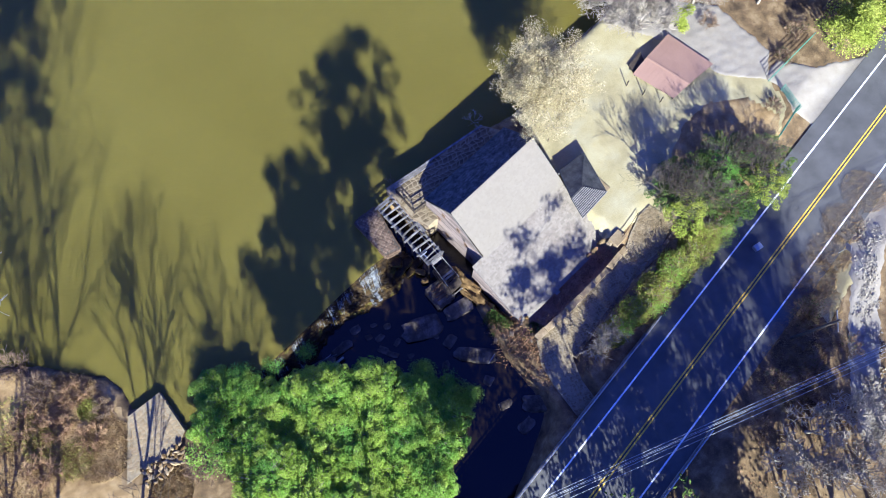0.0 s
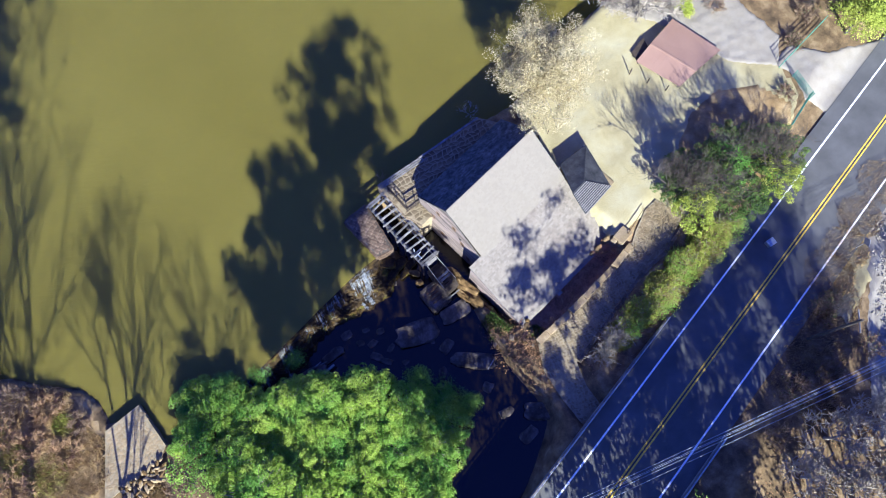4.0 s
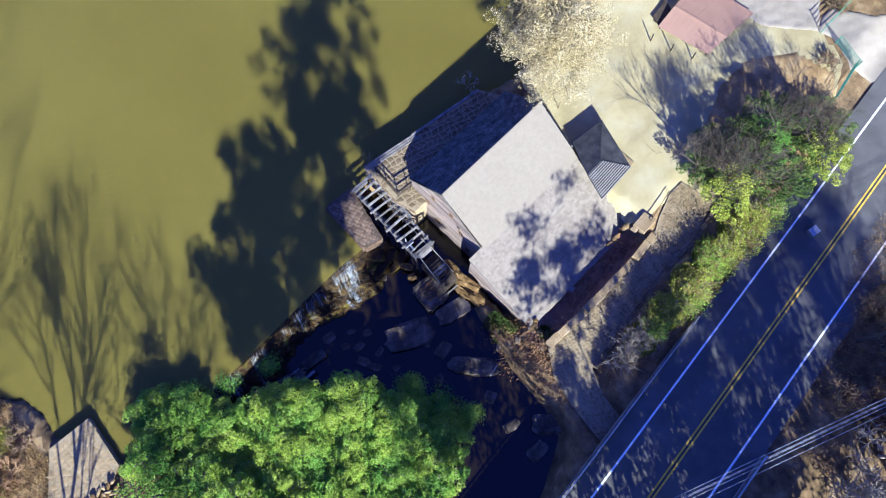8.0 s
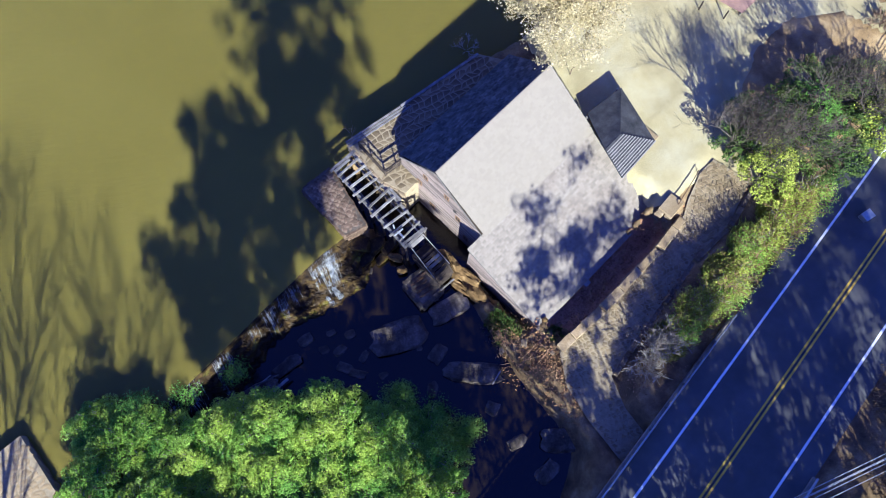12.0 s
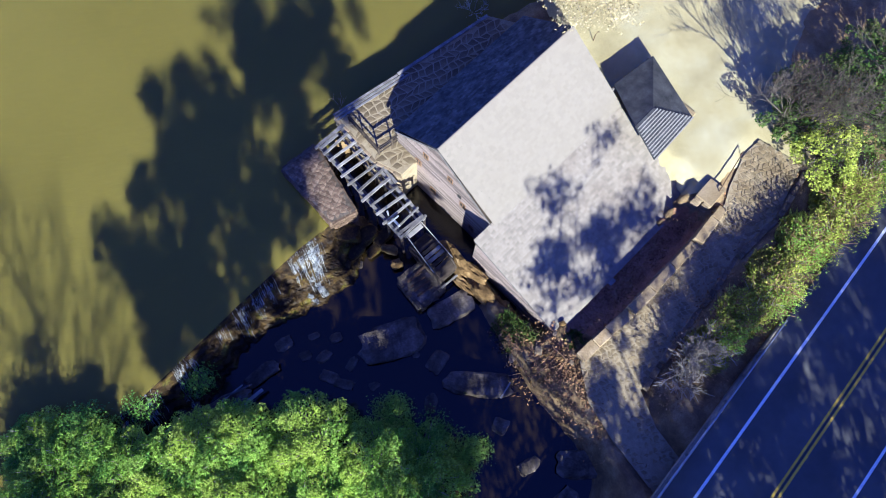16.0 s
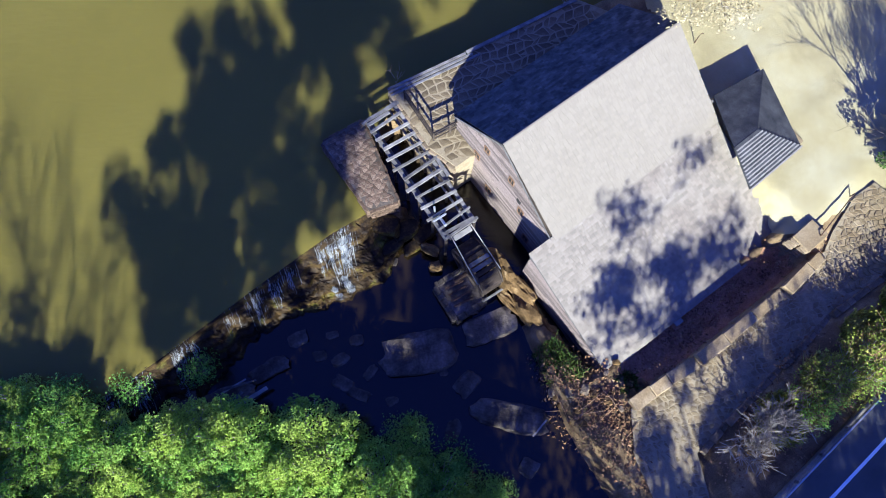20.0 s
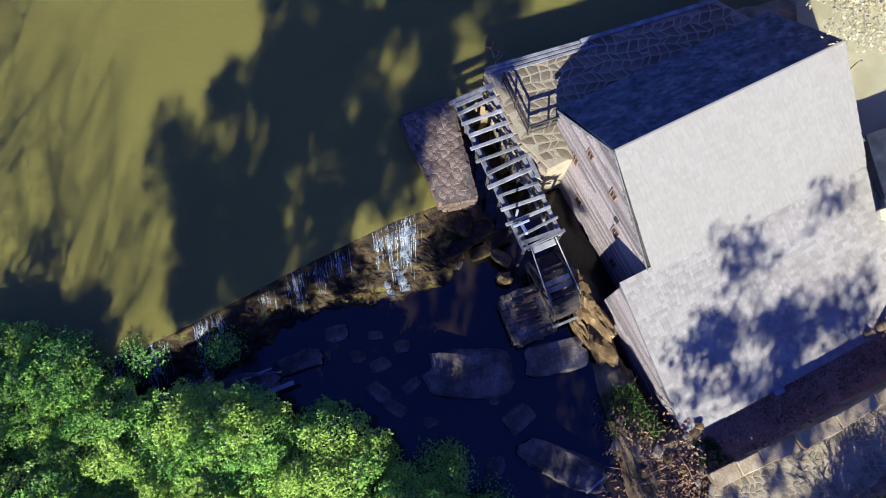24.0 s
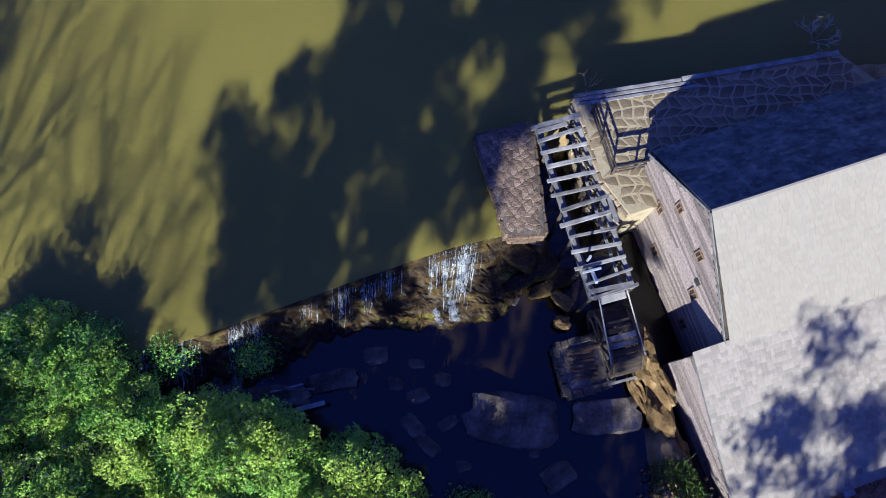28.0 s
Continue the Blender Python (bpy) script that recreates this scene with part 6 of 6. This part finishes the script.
for k, (x, y, w, h, sd, lf) in enumerate([(47.4, -25.6, 2.2, 1.2, 1, 1500), (48.2, -24.6, 1.8, 1.1, 2, 1200), (42.2, -31.6, 2.4, 1.5, 3, 900), (39.0, -35.0, 2.4, 1.4, 4, 0), (46.0, -31, 2.4, 1.4, 5, 500), (50.4, -29.2, 2, 1.2, 6, 600), (44.6, -33.6, 2.2, 1.2, 7, 0),
                                         (57, 4.6, 2, 1.2, 8, 600), (54.6, 1.6, 1.8, 1.2, 9, 900), (51.8, -3.6, 1.8, 1.2, 10, 300), (48.2, 7.6, 2, 1.2, 11, 0)]):
    shrub("shrub", "sparse olive shrub in the leaf litter" if lf > 800 else "bare brown shrub in the leaf litter", (x, y, ground_z(x, y)), w, h * 0.7, 460 + sd, M["twig"], M["leaf_olive"], int(lf * 0.12), 0.12, stems=12, depth=2, kids=5, group="shrubs in the leaf litter")
rnd = random.Random(41)
lp, lr = [], []
for k in range(60):
    f = rnd.random()
    lp.append((49.8 + 7.2 * f + rnd.gauss(0, 0.6), -37 + 20 * f + rnd.gauss(0, 0.6), 0))
    lp[-1] = (lp[-1][0], lp[-1][1], ground_z(lp[-1][0], lp[-1][1]) + 0.07)
    lr.append(rnd.uniform(0.5, 1.1))
tagged(new("track_rubble", leaf_mesh("track_rubble", lp, lr, 3000, 0.18, M["gravel"], np.random.default_rng(4), 0.04, 0.8)), "loose grey stones on the pale track", "stones", kind="stuff")
shrub("shrub", "bare rusty twigs growing at the terrace edge", (10.35, -3.75, 1.3), 1.0, 0.9, 501, M["twig"], None, 0, stems=4, depth=1, kids=3, least=0.007)
shrub("shrub", "pale flowering twigs at the pond shore", (20.4, 1.9, 0.1), 1.6, 0.9, 502, M["pale_bark"], M["leaf_pale"], 120, 0.07, stems=5)

# ---------------------------------------------------------------- tall trees behind the camera, whose shade lies over the place
def tall_tree(label, at, height, radius, low, seed, leaves, size=0.36, mat=None, group="tall trees south of the creek", lean=0.0):
    rng = random.Random(seed)
    t = thing("tall_tree", label, "tree", group, at=at)
    n = 10
    trunk = [Vector((lean * height * k / n + 0.4 * math.sin(seed + 0.9 * k) + rng.uniform(-0.2, 0.2), rng.uniform(-0.15, 0.15), height * k / n)) for k in range(n + 1)]
    limbs = [(trunk, [0.1 * (1 - 0.7 * k / n) for k in range(n + 1)], 4)]
    ends = []
    nb = int((1 - low) * height * 1.7)
    for k in range(nb):
        f = low + (1 - low) * (k + rng.random()) / nb
        i = min(n - 1, int(f * n))
        q = trunk[i].lerp(trunk[i + 1], f * n - i)
        prof = min(1, 2.2 * (1 - f) / (1 - low) + 0.28) * rng.uniform(0.6, 1.15)
        a = k * 2.399 + rng.uniform(-0.5, 0.5)
        got = []
        branches(rng, q, (math.cos(a), math.sin(a), 0.25), radius * prof, 0.07, 2, got, 0.55, 0.05, 3)
        limbs += got
        ends += [tuple(g[0][-1]) for g in got] + [tuple(g[0][2]) for g in got]
    part("trunk", branch_mesh("trunk", limbs, M["bark"], 3), None, t)
    if leaves:
        part("crown", leaf_mesh("crown", ends, [rng.uniform(0.3, 0.95) for _ in ends], int(leaves * 0.42), size, mat or M["pine_needle"], np.random.default_rng(seed), 0.7), None, t)


PL = "tall dark pine standing beyond the creek"
for k, (x, y, h, r, low, n, lean) in enumerate([(4.6, -41.0, 25.2, 3.3, 0.68, 20000, 0.27), (-1.2, -41.0, 16.8, 3.5, 0.68, 15000, 0.2), (1.8, -42.0, 18.0, 3.1, 0.74, 10000, 0.2), (-2.0, -40.5, 12.6, 2.3, 0.74, 4400, 0.12), (0.8, -40.5, 12.6, 2.2, 0.76, 4600, 0.12), (-2.2, -41.5, 19.8, 1.5, 0.8, 3600, 0.2),
                                                (-3.8, -41.0, 15.6, 2.0, 0.82, 3600, 0.16), (2.2, -41.0, 20.6, 3.0, 0.7, 15000, 0.24), (-25.9, -38.6, 32.0, 4.2, 0.72, 20000, 0.0)]):
    tall_tree(PL, (x, y, 0.3), h, r, low, 600 + k, n, lean=lean)
tall_tree("slim green evergreen on the creek bank", (-9.9, -26.8, 0.3), 5.4, 1.2, 0.5, 640, 1900, 0.2, M["leaf_green"])
OL = "leafy oak standing beyond the creek"
for k, (x, y, h, r, low, n) in enumerate([(19.8, -42.5, 13.1, 3.2, 0.72, 6200), (25.8, -43.5, 13.0, 2.0, 0.74, 3400), (33, -47, 11.2, 4, 0.5, 5000), (38, -48, 13.4, 4, 0.74, 4200), (28.5, -48, 10.4, 4, 0.35, 8500), (22, -50, 10.6, 4, 0.35, 9500), (31, -50.5, 11.6, 4, 0.4, 7000), (36, -49, 11.8, 3.6, 0.55, 2800),
                                          (14.5, -44.5, 9.2, 3.6, 0.5, 3600), (12, -45, 9.4, 3.2, 0.5, 4600), (21.5, -45.5, 8.5, 4, 0.4, 5000), (25, -47.5, 10.2, 4, 0.4, 6000), (35.5, -50, 13.6, 4, 0.74, 3800), (8.3, -44, 13.4, 3.0, 0.66, 11000), (9.2, -47.5, 12.0, 3.0, 0.62, 9000)]):
    tall_tree(OL, (x + 0.19 * h * (1 + low), y + 0.035 * h * (1 + low), 0.3), h, r, low, 650 + k, n, 0.34, M["leaf_olive"])
for k, (x, y, h, r, n) in enumerate([(47.8, -69.0, 26, 2.5, 3000), (43.6, -70.5, 26, 2.2, 2200)]):
    tall_tree(OL, (x, y, 0.3), h, r, 0.8, 670 + k, n, 0.34, M["leaf_olive"])
for k, (x, y, h, r, n) in enumerate([(33.0, -45.2, 6.0, 2.8, 5000), (30.0, -43.8, 6.2, 3.0, 6000)]):
    leafy_tree("tall_evergreen", "dense evergreen standing south of the road", (x + 1.5, y, 0.2), h, r, 680 + k, M["leaf_olive"], n, 0.26, group="evergreens south of the road")
for k, (x, y, h, lean) in enumerate([(-25.5, -38, 27, 0.3), (-30.5, -38.5, 24, 0.26), (-18.8, -38, 16.0, 0.34), (-6.9, -39.5, 15.4, 0.1), (34.5, -49.5, 15, 0.12), (39.5, -50.5, 16, 0.1), (43.5, -51, 17, 0.1), (47.5, -52.5, 18, 0.06), (30.5, -49, 14, 0.1)]):
    bare_tree("tall_bare_tree", "tall bare winter tree beyond the creek", (x, y, 0.3), h * 1.02, 700 + k, M["bark"], 0.22, 4, 5, 0.42, (lean, 0, 1), group="tall bare trees south of the creek")

# ---------------------------------------------------------------- paving and shakes, piece by piece
pave(walkway, WALK, lambda x, y: walk_z(x, y) + 0.012, 0.3, 21, M["flagstone"], "flagstone", 0.09, 300, (22.5, -24), gap=0.018)
shingles(SLOPES[2], 3, near=lambda x, y: x < 3.0 and y < -5.0)
